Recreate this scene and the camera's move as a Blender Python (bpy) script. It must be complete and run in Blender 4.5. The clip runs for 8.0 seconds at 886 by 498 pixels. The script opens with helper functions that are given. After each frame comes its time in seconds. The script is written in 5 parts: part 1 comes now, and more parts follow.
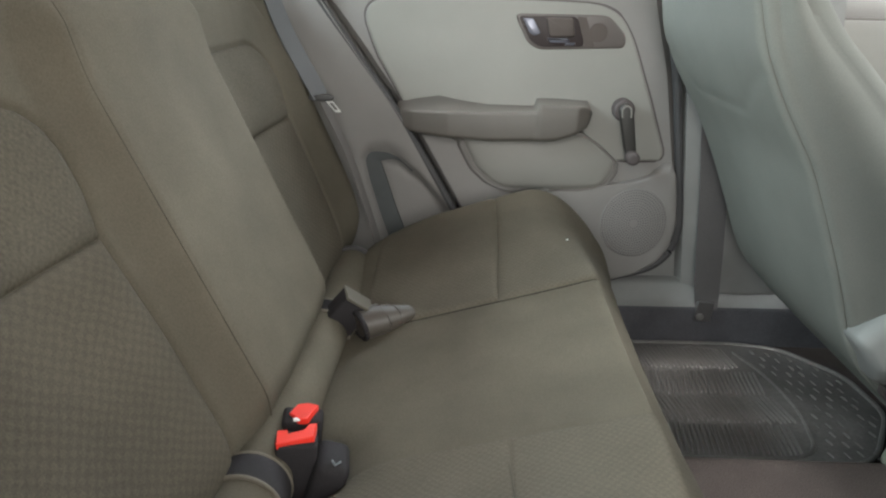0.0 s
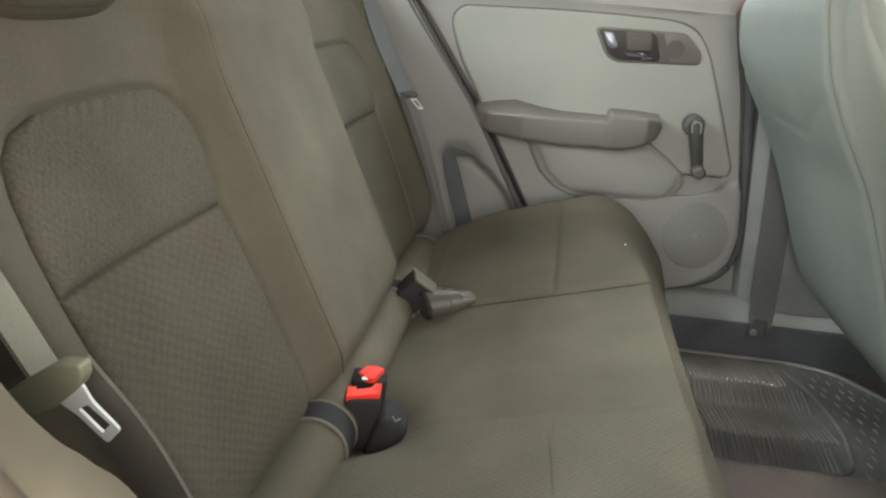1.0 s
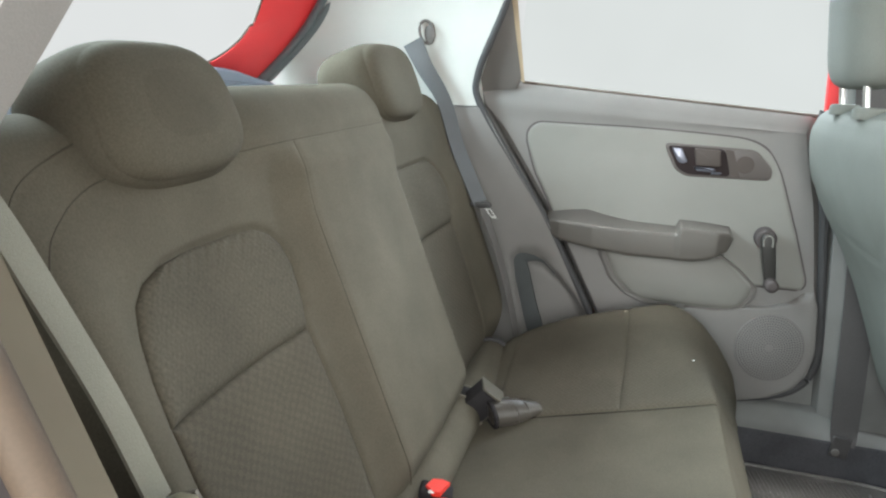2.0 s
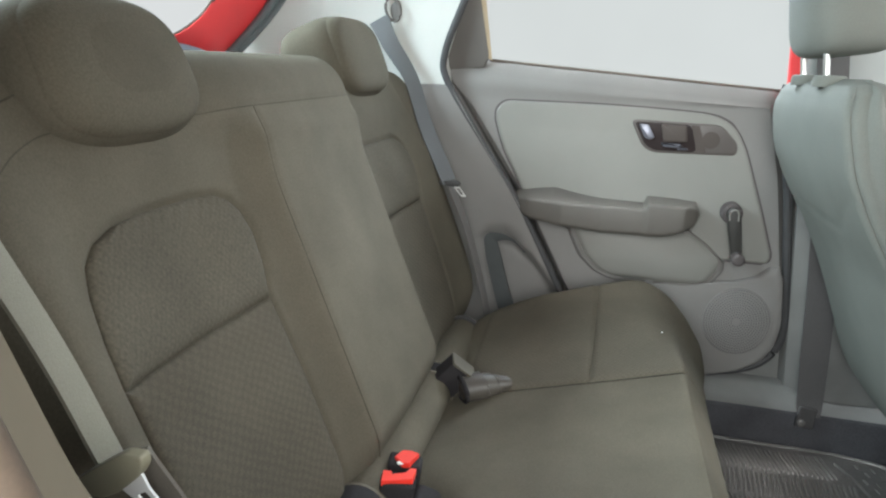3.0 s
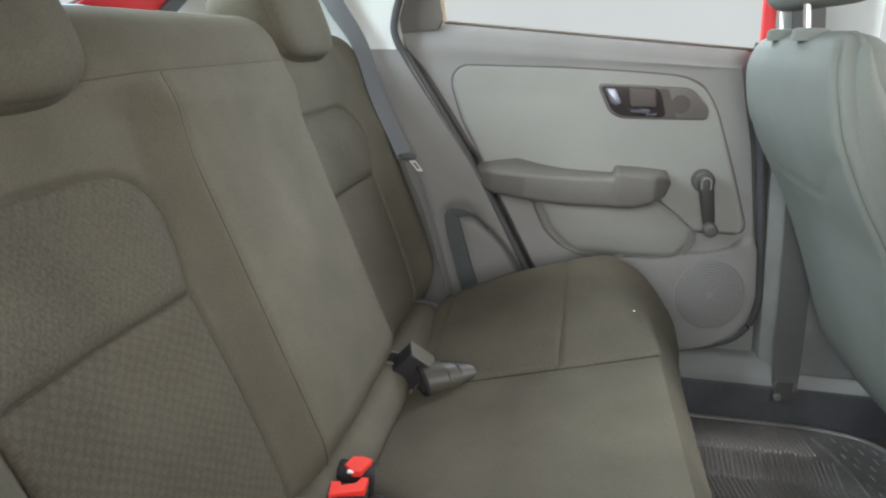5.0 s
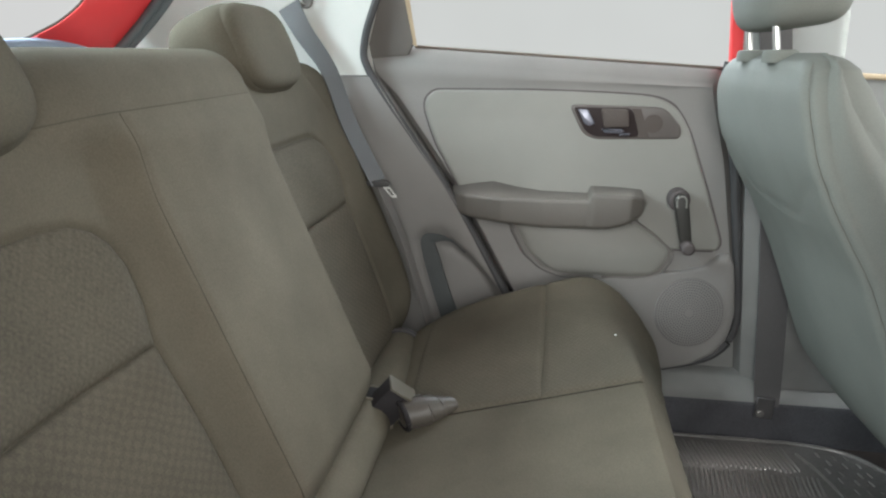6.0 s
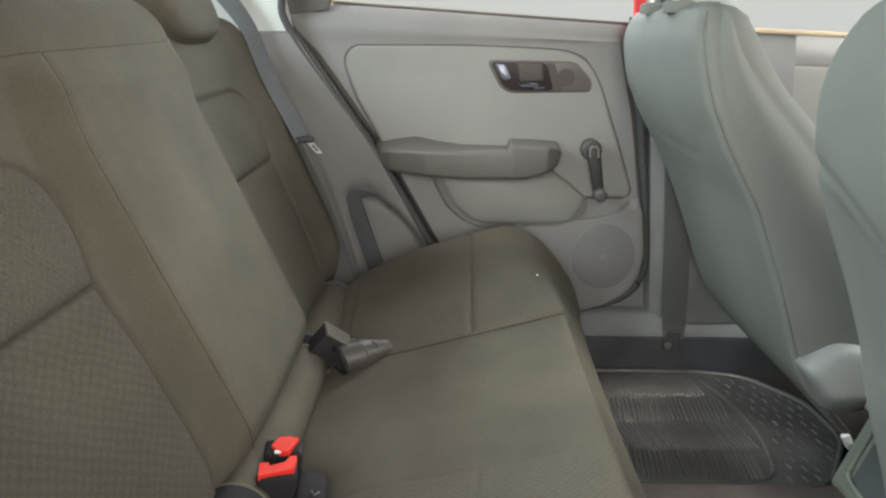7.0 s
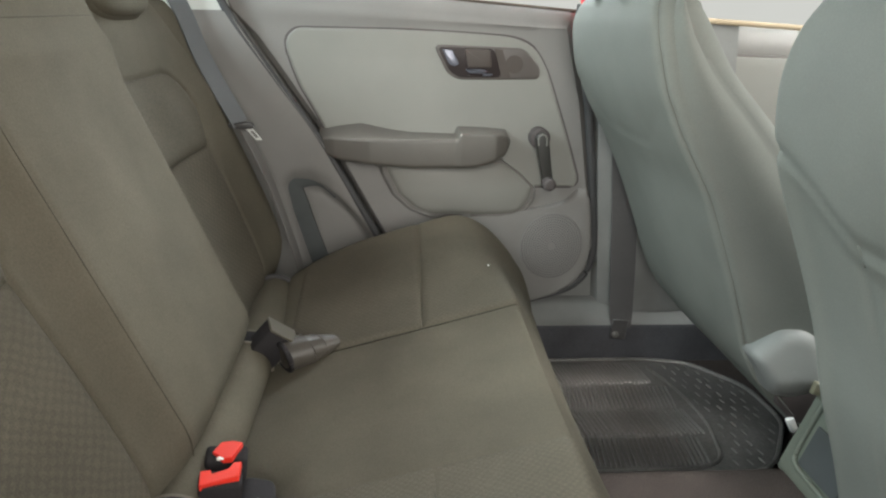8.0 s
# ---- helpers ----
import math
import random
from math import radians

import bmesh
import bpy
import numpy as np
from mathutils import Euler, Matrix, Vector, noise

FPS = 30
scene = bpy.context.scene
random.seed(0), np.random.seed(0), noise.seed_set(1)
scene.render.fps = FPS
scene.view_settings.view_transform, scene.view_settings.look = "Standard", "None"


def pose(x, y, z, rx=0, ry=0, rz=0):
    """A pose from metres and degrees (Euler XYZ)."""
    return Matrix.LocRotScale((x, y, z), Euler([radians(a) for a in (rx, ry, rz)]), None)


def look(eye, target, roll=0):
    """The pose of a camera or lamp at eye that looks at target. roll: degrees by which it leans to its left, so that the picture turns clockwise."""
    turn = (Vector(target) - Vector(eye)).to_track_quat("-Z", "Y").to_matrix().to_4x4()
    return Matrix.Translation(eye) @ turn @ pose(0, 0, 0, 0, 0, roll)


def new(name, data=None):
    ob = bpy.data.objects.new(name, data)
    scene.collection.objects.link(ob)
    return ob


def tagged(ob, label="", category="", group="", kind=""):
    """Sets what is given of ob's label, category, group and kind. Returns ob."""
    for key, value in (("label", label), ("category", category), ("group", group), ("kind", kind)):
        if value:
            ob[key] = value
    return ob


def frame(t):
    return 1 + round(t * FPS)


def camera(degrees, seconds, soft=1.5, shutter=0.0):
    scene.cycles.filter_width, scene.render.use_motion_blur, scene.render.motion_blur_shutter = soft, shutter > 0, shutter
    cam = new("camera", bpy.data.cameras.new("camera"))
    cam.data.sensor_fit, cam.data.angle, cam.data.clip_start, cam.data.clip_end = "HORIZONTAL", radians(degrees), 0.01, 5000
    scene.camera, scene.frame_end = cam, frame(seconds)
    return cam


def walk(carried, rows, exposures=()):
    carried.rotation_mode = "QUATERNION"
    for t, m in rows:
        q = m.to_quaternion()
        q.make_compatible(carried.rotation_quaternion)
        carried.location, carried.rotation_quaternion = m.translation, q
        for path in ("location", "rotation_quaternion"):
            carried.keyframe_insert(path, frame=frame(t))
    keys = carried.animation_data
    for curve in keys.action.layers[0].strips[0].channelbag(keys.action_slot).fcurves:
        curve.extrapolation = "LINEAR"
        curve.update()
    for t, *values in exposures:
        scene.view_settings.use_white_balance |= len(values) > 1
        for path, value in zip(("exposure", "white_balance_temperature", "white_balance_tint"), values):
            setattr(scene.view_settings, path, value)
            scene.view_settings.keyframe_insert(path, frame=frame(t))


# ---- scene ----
cam = camera(67.7, 8.0, soft=2.2)
PATH = [
    (0, (0.172, -0.686, 0.679), (0.08, 1.178, -0.039), -0.1),
    (0.5, (0.165, -0.753, 0.696), (0.055, 1.109, -0.024), 1.7),
    (1, (0.177, -0.766, 0.698), (-0.106, 1.075, -0.03), 2.8),
    (1.5, (0.182, -0.78, 0.741), (-0.413, 1.054, 0.207), 1.4),
    (1.7, (0.186, -0.799, 0.779), (-0.381, 1.047, 0.258), 2.0),
    (2.8, (0.195, -0.801, 0.742), (-0.273, 1.067, 0.201), 1.7),
    (3, (0.201, -0.797, 0.74), (-0.253, 1.075, 0.203), 2.0),
    (3.5, (0.212, -0.769, 0.74), (-0.275, 1.1, 0.22), 1.7),
    (4, (0.221, -0.746, 0.733), (-0.347, 1.102, 0.22), 2.1),
    (4.5, (0.216, -0.741, 0.726), (-0.351, 1.091, 0.161), 2.5),
    (4.7, (0.209, -0.727, 0.723), (-0.23, 1.127, 0.112), 1.4),
    (5.8, (0.198, -0.68, 0.732), (-0.099, 1.209, 0.148), 0.7),
    (6, (0.198, -0.68, 0.74), (-0.093, 1.216, 0.172), -0.1),
    (6.5, (0.202, -0.716, 0.732), (0.016, 1.179, 0.119), 1.2),
    (7, (0.188, -0.728, 0.713), (0.142, 1.164, 0.068), -0.0),
    (7.5, (0.188, -0.726, 0.701), (0.219, 1.163, 0.045), -0.3),
    (8, (0.174, -0.696, 0.701), (0.308, 1.184, 0.032), 1.3),
]
LIGHT = [(0.0, 0.25, 6350, 9), (0.5, 0.33, 6450, 7), (1.0, 0.38, 6600, 5), (1.5, 0.46, 6300, 6), (1.7, 0.46, 6200, 7), (3.5, 0.32, 6100, 7), (4.7, 0.28, 6100, 8), (6.0, 0.22, 6250, 9), (7.0, 0.20, 6400, 9), (8.0, 0.21, 6500, 8)]
walk(cam, [(t, look(eye, target, roll)) for t, eye, target, roll in PATH], LIGHT)

# ---- world and lights ----
world = bpy.data.worlds.new("world")
scene.world = world
world.use_nodes = True
wn = world.node_tree
sky = wn.nodes.new("ShaderNodeTexSky")
sky.sky_type, sky.sun_disc = "NISHITA", False
sky.sun_elevation, sky.sun_rotation = radians(75), radians(305)
wn.links.new(sky.outputs[0], wn.nodes["Background"].inputs[0])
wn.nodes["Background"].inputs[1].default_value = 0.10

sun = new("sun", bpy.data.lights.new("sun", "SUN"))
sun.data.energy, sun.data.angle, sun.data.color = 0.9, radians(12), (1.0, 0.96, 0.90)
sun.matrix_world = look((-0.5, 0.35, 2.0), (0, 0, 0))


def opening_light(name, eye, target, sx, sy, watts, colour):
    """Sky light that enters by an opening of the car."""
    d = bpy.data.lights.new(name, "AREA")
    d.shape, d.size, d.size_y, d.energy, d.color = "RECTANGLE", sx, sy, watts, colour
    ob = new(name, d)
    ob.matrix_world = look(eye, target)
    return ob


opening_light("rear_door_light", (0.26, -1.55, 0.95), (0.48, 0.6, 0.20), 1.1, 1.0, 29, (1.0, 0.955, 0.88))
opening_light("front_door_light", (1.45, -1.55, 0.90), (0.20, 0.2, 0.30), 1.2, 1.1, 13, (1.0, 0.94, 0.84))
opening_light("windscreen_light", (2.1, -0.1, 1.50), (0.3, 0.1, 0.30), 1.3, 0.6, 49, (0.97, 0.97, 0.94))
opening_light("far_window_light", (0.45, 1.70, 1.60), (0.42, 0.1, 0.20), 1.6, 0.9, 54, (0.86, 0.94, 1.0))
opening_light("hatch_light", (-1.02, -0.05, 1.36), (0.1, 0.1, 0.55), 1.0, 0.5, 39, (0.80, 0.93, 0.95))


# ---- materials ----
def material(name, colour, rough=0.6, metal=0.0, grain=0.0, grain_scale=300.0, blotch=0.12, bump=0.0, spec=0.5):
    """A surface with variation at two scales: soft blotches and fine grain."""
    m = bpy.data.materials.new(name)
    m.use_nodes = True
    nt = m.node_tree
    p = nt.nodes["Principled BSDF"]
    p.inputs["Roughness"].default_value = rough
    p.inputs["Metallic"].default_value = metal
    p.inputs["Specular IOR Level"].default_value = spec
    tc = nt.nodes.new("ShaderNodeTexCoord")
    big = nt.nodes.new("ShaderNodeTexNoise")
    big.inputs["Scale"].default_value = 9.0
    big.inputs["Detail"].default_value = 5.0
    fine = nt.nodes.new("ShaderNodeTexNoise")
    fine.inputs["Scale"].default_value = grain_scale
    fine.inputs["Detail"].default_value = 2.0
    for n in (big, fine):
        nt.links.new(tc.outputs["Object"], n.inputs["Vector"])
    mr = nt.nodes.new("ShaderNodeMapRange")
    mr.inputs["From Min"].default_value, mr.inputs["From Max"].default_value = 0.3, 0.7
    mr.inputs["To Min"].default_value, mr.inputs["To Max"].default_value = 1 - blotch, 1 + blotch
    nt.links.new(big.outputs["Fac"], mr.inputs["Value"])
    mf = nt.nodes.new("ShaderNodeMapRange")
    mf.inputs["From Min"].default_value, mf.inputs["From Max"].default_value = 0.3, 0.7
    mf.inputs["To Min"].default_value, mf.inputs["To Max"].default_value = 1 - grain, 1 + grain
    nt.links.new(fine.outputs["Fac"], mf.inputs["Value"])
    mul = nt.nodes.new("ShaderNodeMath")
    mul.operation = "MULTIPLY"
    nt.links.new(mr.outputs[0], mul.inputs[0])
    nt.links.new(mf.outputs[0], mul.inputs[1])
    vm = nt.nodes.new("ShaderNodeVectorMath")
    vm.operation = "SCALE"
    vm.inputs[0].default_value = colour
    nt.links.new(mul.outputs[0], vm.inputs["Scale"])
    nt.links.new(vm.outputs[0], p.inputs["Base Color"])
    if bump:
        b = nt.nodes.new("ShaderNodeBump")
        b.inputs["Strength"].default_value = bump
        b.inputs["Distance"].default_value = 0.0006
        nt.links.new(fine.outputs["Fac"], b.inputs["Height"])
        nt.links.new(b.outputs[0], p.inputs["Normal"])
    return m


def woven(name, colour, axes, periods, depth=0.35, **kw):
    """Fabric with a small woven lattice: sines along two of the object's axes."""
    m = material(name, colour, **kw)
    nt = m.node_tree
    p = nt.nodes["Principled BSDF"]
    tc = nt.nodes.new("ShaderNodeTexCoord")
    sep = nt.nodes.new("ShaderNodeSeparateXYZ")
    warp = nt.nodes.new("ShaderNodeTexNoise")
    warp.inputs["Scale"].default_value = 40.0
    nt.links.new(tc.outputs["Object"], warp.inputs["Vector"])
    ad = nt.nodes.new("ShaderNodeVectorMath")
    ad.operation = "MULTIPLY_ADD"
    ad.inputs[1].default_value = (0.008, 0.008, 0.008)
    nt.links.new(warp.outputs["Color"], ad.inputs[0])
    nt.links.new(tc.outputs["Object"], ad.inputs[2])
    nt.links.new(ad.outputs[0], sep.inputs[0])
    outs = []
    for ax, per in zip(axes, periods):
        k = nt.nodes.new("ShaderNodeMath")
        k.operation = "MULTIPLY"
        k.inputs[1].default_value = 2 * math.pi / per
        nt.links.new(sep.outputs["XYZ".index(ax)], k.inputs[0])
        s = nt.nodes.new("ShaderNodeMath")
        s.operation = "SINE"
        nt.links.new(k.outputs[0], s.inputs[0])
        outs.append(s)
    prod = nt.nodes.new("ShaderNodeMath")
    prod.operation = "MULTIPLY"
    nt.links.new(outs[0].outputs[0], prod.inputs[0])
    nt.links.new(outs[1].outputs[0], prod.inputs[1])
    mr = nt.nodes.new("ShaderNodeMapRange")
    mr.interpolation_type = "SMOOTHSTEP"
    mr.inputs["From Min"].default_value, mr.inputs["From Max"].default_value = -0.25, 0.45
    mr.inputs["To Min"].default_value, mr.inputs["To Max"].default_value = 1 - depth, 1 + depth * 0.6
    nt.links.new(prod.outputs[0], mr.inputs["Value"])
    old = p.inputs["Base Color"].links[0].from_socket
    vm = nt.nodes.new("ShaderNodeVectorMath")
    vm.operation = "SCALE"
    nt.links.new(old, vm.inputs[0])
    nt.links.new(mr.outputs[0], vm.inputs["Scale"])
    nt.links.new(vm.outputs[0], p.inputs["Base Color"])
    b = nt.nodes.new("ShaderNodeBump")
    b.inputs["Strength"].default_value = 0.18
    b.inputs["Distance"].default_value = 0.0005
    nt.links.new(prod.outputs[0], b.inputs["Height"])
    nt.links.new(b.outputs[0], p.inputs["Normal"])
    return m


FABRIC = material("seat_fabric", (0.094, 0.083, 0.062), rough=0.95, grain=0.10, grain_scale=500, blotch=0.14, bump=0.3, spec=0.15)
FABRIC_BAND = material("seat_fabric_smooth", (0.098, 0.087, 0.065), rough=0.95, grain=0.12, grain_scale=500, blotch=0.08, bump=0.25, spec=0.15)
INSERT_LOW = woven("insert_fabric", (0.076, 0.066, 0.049), "YZ", (0.0135, 0.0110), 0.085, rough=0.95, grain=0.15, grain_scale=600, spec=0.15)
INSERT_TOP = woven("insert_fabric_fine", (0.077, 0.068, 0.051), "YZ", (0.0075, 0.0095), 0.06, rough=0.95, grain=0.17, grain_scale=350, spec=0.15)
INSERT_CUSH = woven("cushion_insert_fabric", (0.098, 0.086, 0.065), "XY", (0.0085, 0.0085), 0.075, rough=0.95, grain=0.15, grain_scale=600, spec=0.15)
FRONT_FABRIC = material("front_seat_fabric", (0.172, 0.180, 0.163), rough=0.85, grain=0.05, grain_scale=600, blotch=0.07, bump=0.1, spec=0.25)
GREY_PLASTIC = material("grey_plastic", (0.199, 0.190, 0.182), rough=0.55, grain=0.05, grain_scale=900, blotch=0.06, bump=0.3)
DARK_PLASTIC = material("dark_grey_plastic", (0.13, 0.12, 0.11), rough=0.5, grain=0.05, grain_scale=900, blotch=0.08, bump=0.3)
ARM_PLASTIC = material("armrest_plastic", (0.12, 0.11, 0.098), rough=0.5, grain=0.06, grain_scale=900, blotch=0.08, bump=0.3)
LIGHT_PLASTIC = material("light_beige_plastic", (0.218, 0.214, 0.196), rough=0.5, grain=0.03, grain_scale=900, blotch=0.04, bump=0.2)
PALE_TRIM = material("pale_pillar_trim", (0.62, 0.63, 0.60), rough=0.6, grain=0.03, grain_scale=900, blotch=0.04)
MID_TRIM = material("grey_pillar_trim", (0.36, 0.37, 0.36), rough=0.6, grain=0.03, grain_scale=900, blotch=0.05)
JAMB = material("tan_jamb", (0.105, 0.088, 0.073), rough=0.6, blotch=0.1, spec=0.2)
TAN_FRAME = material("tan_window_strip", (0.42, 0.33, 0.22), rough=0.5, blotch=0.1)
BLACK = material("black_plastic", (0.048, 0.047, 0.048), rough=0.4, grain=0.1, blotch=0.2)
GLOSS_BLACK = material("gloss_dark_plastic", (0.034, 0.026, 0.026), rough=0.12, blotch=0.1, spec=0.08)
BEZEL = material("brown_bezel_plastic", (0.098, 0.084, 0.078), rough=0.4, blotch=0.1)
FRONT_SEAM = material("seat_seam", (0.165, 0.168, 0.148), rough=0.9, blotch=0.1)
TAB = material("blue_grey_tab", (0.22, 0.225, 0.27), rough=0.3, metal=0.5, blotch=0.1)
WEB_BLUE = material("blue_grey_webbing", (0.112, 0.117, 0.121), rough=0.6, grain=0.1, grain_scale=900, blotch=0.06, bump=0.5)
RUBBER = material("black_rubber", (0.145, 0.136, 0.130), rough=0.33, grain=0.2, grain_scale=200, blotch=0.35, bump=0.3, spec=0.9)
SEAL = material("rubber_seal", (0.054, 0.054, 0.056), rough=0.7, blotch=0.2)
CARPET = material("dark_carpet", (0.068, 0.056, 0.051), rough=1.0, grain=0.5, grain_scale=700, blotch=0.3, bump=0.8, spec=0.1)
WEB_DARK = material("dark_webbing", (0.064, 0.060, 0.060), rough=0.4, grain=0.2, grain_scale=900, blotch=0.1, bump=0.5)
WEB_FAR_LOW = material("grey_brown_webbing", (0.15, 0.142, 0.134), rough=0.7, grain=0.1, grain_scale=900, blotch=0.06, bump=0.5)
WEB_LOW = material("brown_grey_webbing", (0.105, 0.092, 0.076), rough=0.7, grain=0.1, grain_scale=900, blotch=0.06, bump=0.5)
PIPING = material("cream_piping", (0.12, 0.105, 0.08), rough=0.7, blotch=0.1)
CHROME = material("chrome", (0.78, 0.78, 0.76), rough=0.28, metal=0.85, blotch=0.05)
RED = material("red_button", (0.75, 0.035, 0.02), rough=0.35, blotch=0.06)
RED_PAINT = material("red_paint", (0.92, 0.06, 0.065), rough=0.42, blotch=0.06)
WHITE = material("white_plastic", (0.8, 0.8, 0.78), rough=0.4, blotch=0.05)
ROOF = material("headliner", (0.55, 0.54, 0.50), rough=0.95, grain=0.08, blotch=0.05)
TONGUE = material("bright_steel", (0.78, 0.78, 0.76), rough=0.3, metal=0.35, blotch=0.05)
STRAP = material("matt_black_strap", (0.024, 0.022, 0.023), rough=0.85, grain=0.2, grain_scale=900, blotch=0.1, bump=0.4, spec=0.2)
PILLAR_LOW = material("blue_grey_pillar", (0.195, 0.196, 0.190), rough=0.45, grain=0.04, grain_scale=900, blotch=0.16, bump=0.2)
LEVER = material("dark_brown_lever", (0.085, 0.070, 0.063), rough=0.5, blotch=0.1, spec=0.2)
# dark colour that stands in for shade in the hollow and the console recess
RECESS_SHADE = material("dark_blue_grey_recess_shade", (0.070, 0.076, 0.077), rough=0.75, blotch=0.2)
CARPET_EDGE = material("blue_black_carpet", (0.068, 0.068, 0.074), rough=0.95, grain=0.3, grain_scale=700, blotch=0.25, bump=0.6, spec=0.15)
SILL = material("brown_sill_strip", (0.115, 0.095, 0.08), rough=0.8, blotch=0.1, spec=0.1)
# dark parts and joints; on the near lower trim it paints the gap's shade
GAP = material("dark_trim_and_gap_shade", (0.080, 0.068, 0.067), rough=0.7, blotch=0.15)
TAN_SEAL = material("tan_door_seal", (0.090, 0.064, 0.044), rough=0.7, grain=0.06, grain_scale=500, blotch=0.15, spec=0.4)
GARNISH = material("beige_garnish", (0.14, 0.118, 0.086), rough=0.95, blotch=0.1, spec=0.1)
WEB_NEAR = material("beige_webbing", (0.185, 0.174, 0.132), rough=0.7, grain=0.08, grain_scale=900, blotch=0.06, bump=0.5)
GRIP = material("beige_grip", (0.20, 0.185, 0.13), rough=0.45, blotch=0.12)
TAN_FACE = material("tan_release_face", (0.085, 0.076, 0.057), rough=0.45, blotch=0.12)
ROLLED = material("rolled_webbing", (0.066, 0.058, 0.049), rough=0.36, grain=0.15, grain_scale=900, blotch=0.15, bump=0.4)
BOLT = material("dull_steel", (0.22, 0.21, 0.20), rough=0.4, metal=0.6, blotch=0.2)
HINGE = material("light_grey_hinge_plastic", (0.215, 0.222, 0.215), rough=0.45, grain=0.04, grain_scale=900, blotch=0.06, bump=0.2)
CRANK = material("charcoal_plastic", (0.036, 0.034, 0.031), rough=0.4, blotch=0.1)
CONSOLE = material("green_grey_plastic", (0.15, 0.165, 0.135), rough=0.55, grain=0.05, grain_scale=900, blotch=0.06, bump=0.3)
LEDGE = material("blue_white_plastic", (0.34, 0.42, 0.54), rough=0.35, blotch=0.05)
SEAL_GREY = material("grey_rubber_seal", (0.13, 0.15, 0.155), rough=0.5, blotch=0.15)
CONCRETE = material("sandy_ground", (0.44, 0.36, 0.27), rough=0.9, grain=0.2, grain_scale=60, blotch=0.15)

GLASS = bpy.data.materials.new("window_glass")
GLASS.use_nodes = True
gp = GLASS.node_tree.nodes["Principled BSDF"]
gp.inputs["Transmission Weight"].default_value = 1.0
gp.inputs["Roughness"].default_value = 0.0
gp.inputs["IOR"].default_value = 1.01
gp.inputs["Base Color"].default_value = (0.96, 0.98, 0.97, 1)

GLOW = bpy.data.materials.new("bright_daylight")
GLOW.use_nodes = True
gn = GLOW.node_tree
for n in list(gn.nodes):
    if n.type == "BSDF_PRINCIPLED":
        gn.nodes.remove(n)
em = gn.nodes.new("ShaderNodeEmission")
gtc = gn.nodes.new("ShaderNodeTexCoord")
gno = gn.nodes.new("ShaderNodeTexNoise")
gno.inputs["Scale"].default_value = 0.8
gn.links.new(gtc.outputs["Object"], gno.inputs["Vector"])
gcr = gn.nodes.new("ShaderNodeValToRGB")
gcr.color_ramp.elements[0].color = (0.55, 0.540, 0.518, 1)
gcr.color_ramp.elements[1].color = (0.60, 0.590, 0.568, 1)
gn.links.new(gno.outputs["Fac"], gcr.inputs[0])
gn.links.new(gcr.outputs[0], em.inputs[0])
em.inputs[1].default_value = 1.0
gn.links.new(em.outputs[0], gn.nodes["Material Output"].inputs[0])


# ---- building helpers ----
def part(name, bm, mat, parent=None, label="", flat=False):
    """Links a bmesh as one mesh object, smooth but for its sharp edges, under a thing or a part."""
    bmesh.ops.recalc_face_normals(bm, faces=bm.faces)
    for f in bm.faces:
        f.smooth = not flat
    for e in bm.edges:
        if len(e.link_faces) == 2 and e.calc_face_angle(0) > 0.7:
            e.smooth = False
    me = bpy.data.meshes.new(name)
    bm.to_mesh(me)
    bm.free()
    me.materials.append(mat)
    ob = new(name, me)
    if parent is not None:
        ob.parent = parent
    if label:
        tagged(ob, label)
    return ob


def thing(name, label, category, group="", kind=""):
    return tagged(new(name), label, category, group, kind)


def lerp(table, v):
    """Piecewise linear reading of rows (key, value)."""
    ks = [k for k, _ in table]
    return float(np.interp(v, ks, [w for _, w in table]))


def soft(table, v):
    """The same, with its corners rounded."""
    return sum(lerp(table, v + d) for d in (-0.020, -0.012, -0.006, 0.0, 0.006, 0.012, 0.020)) / 7


def smooth(e):
    e = min(1.0, max(0.0, e))
    return e * e * (3 - 2 * e)


def grid(points, close_u=False, close_v=False, caps=False):
    """Mesh of a grid of points: rows of equal length."""
    bm = bmesh.new()
    vs = [[bm.verts.new(p) for p in row] for row in points]
    nu, nv = len(vs), len(vs[0])
    for i in range(nu if close_u else nu - 1):
        for j in range(nv if close_v else nv - 1):
            q = [vs[i][j], vs[i][(j + 1) % nv], vs[(i + 1) % nu][(j + 1) % nv], vs[(i + 1) % nu][j]]
            bm.faces.new(q)
    if caps:
        bm.faces.new(vs[0])
        bm.faces.new(vs[-1][::-1])
    return bm


def skirt(bm, offset):
    """Draws the open border of a sheet back by an offset and closes it behind."""
    edges = [e for e in bm.edges if len(e.link_faces) == 1]
    got = bmesh.ops.extrude_edge_only(bm, edges=edges)["geom"]
    vs = [g for g in got if isinstance(g, bmesh.types.BMVert)]
    bmesh.ops.translate(bm, verts=vs, vec=offset)
    es = [g for g in got if isinstance(g, bmesh.types.BMEdge)]
    bmesh.ops.edgeloop_fill(bm, edges=es)
    return bm


def fillet(pts, r, n=5):
    """Rounds the corners of a closed 2D outline."""
    out = []
    for i, p in enumerate(pts):
        a, b, c = Vector(pts[i - 1]), Vector(p), Vector(pts[(i + 1) % len(pts)])
        k = min(r, (a - b).length * 0.45, (c - b).length * 0.45)
        s, t = b + (a - b).normalized() * k, b + (c - b).normalized() * k
        for j in range(n + 1):
            w = j / n
            out.append(tuple(s * (1 - w) ** 2 + b * 2 * w * (1 - w) + t * w * w))
    return out


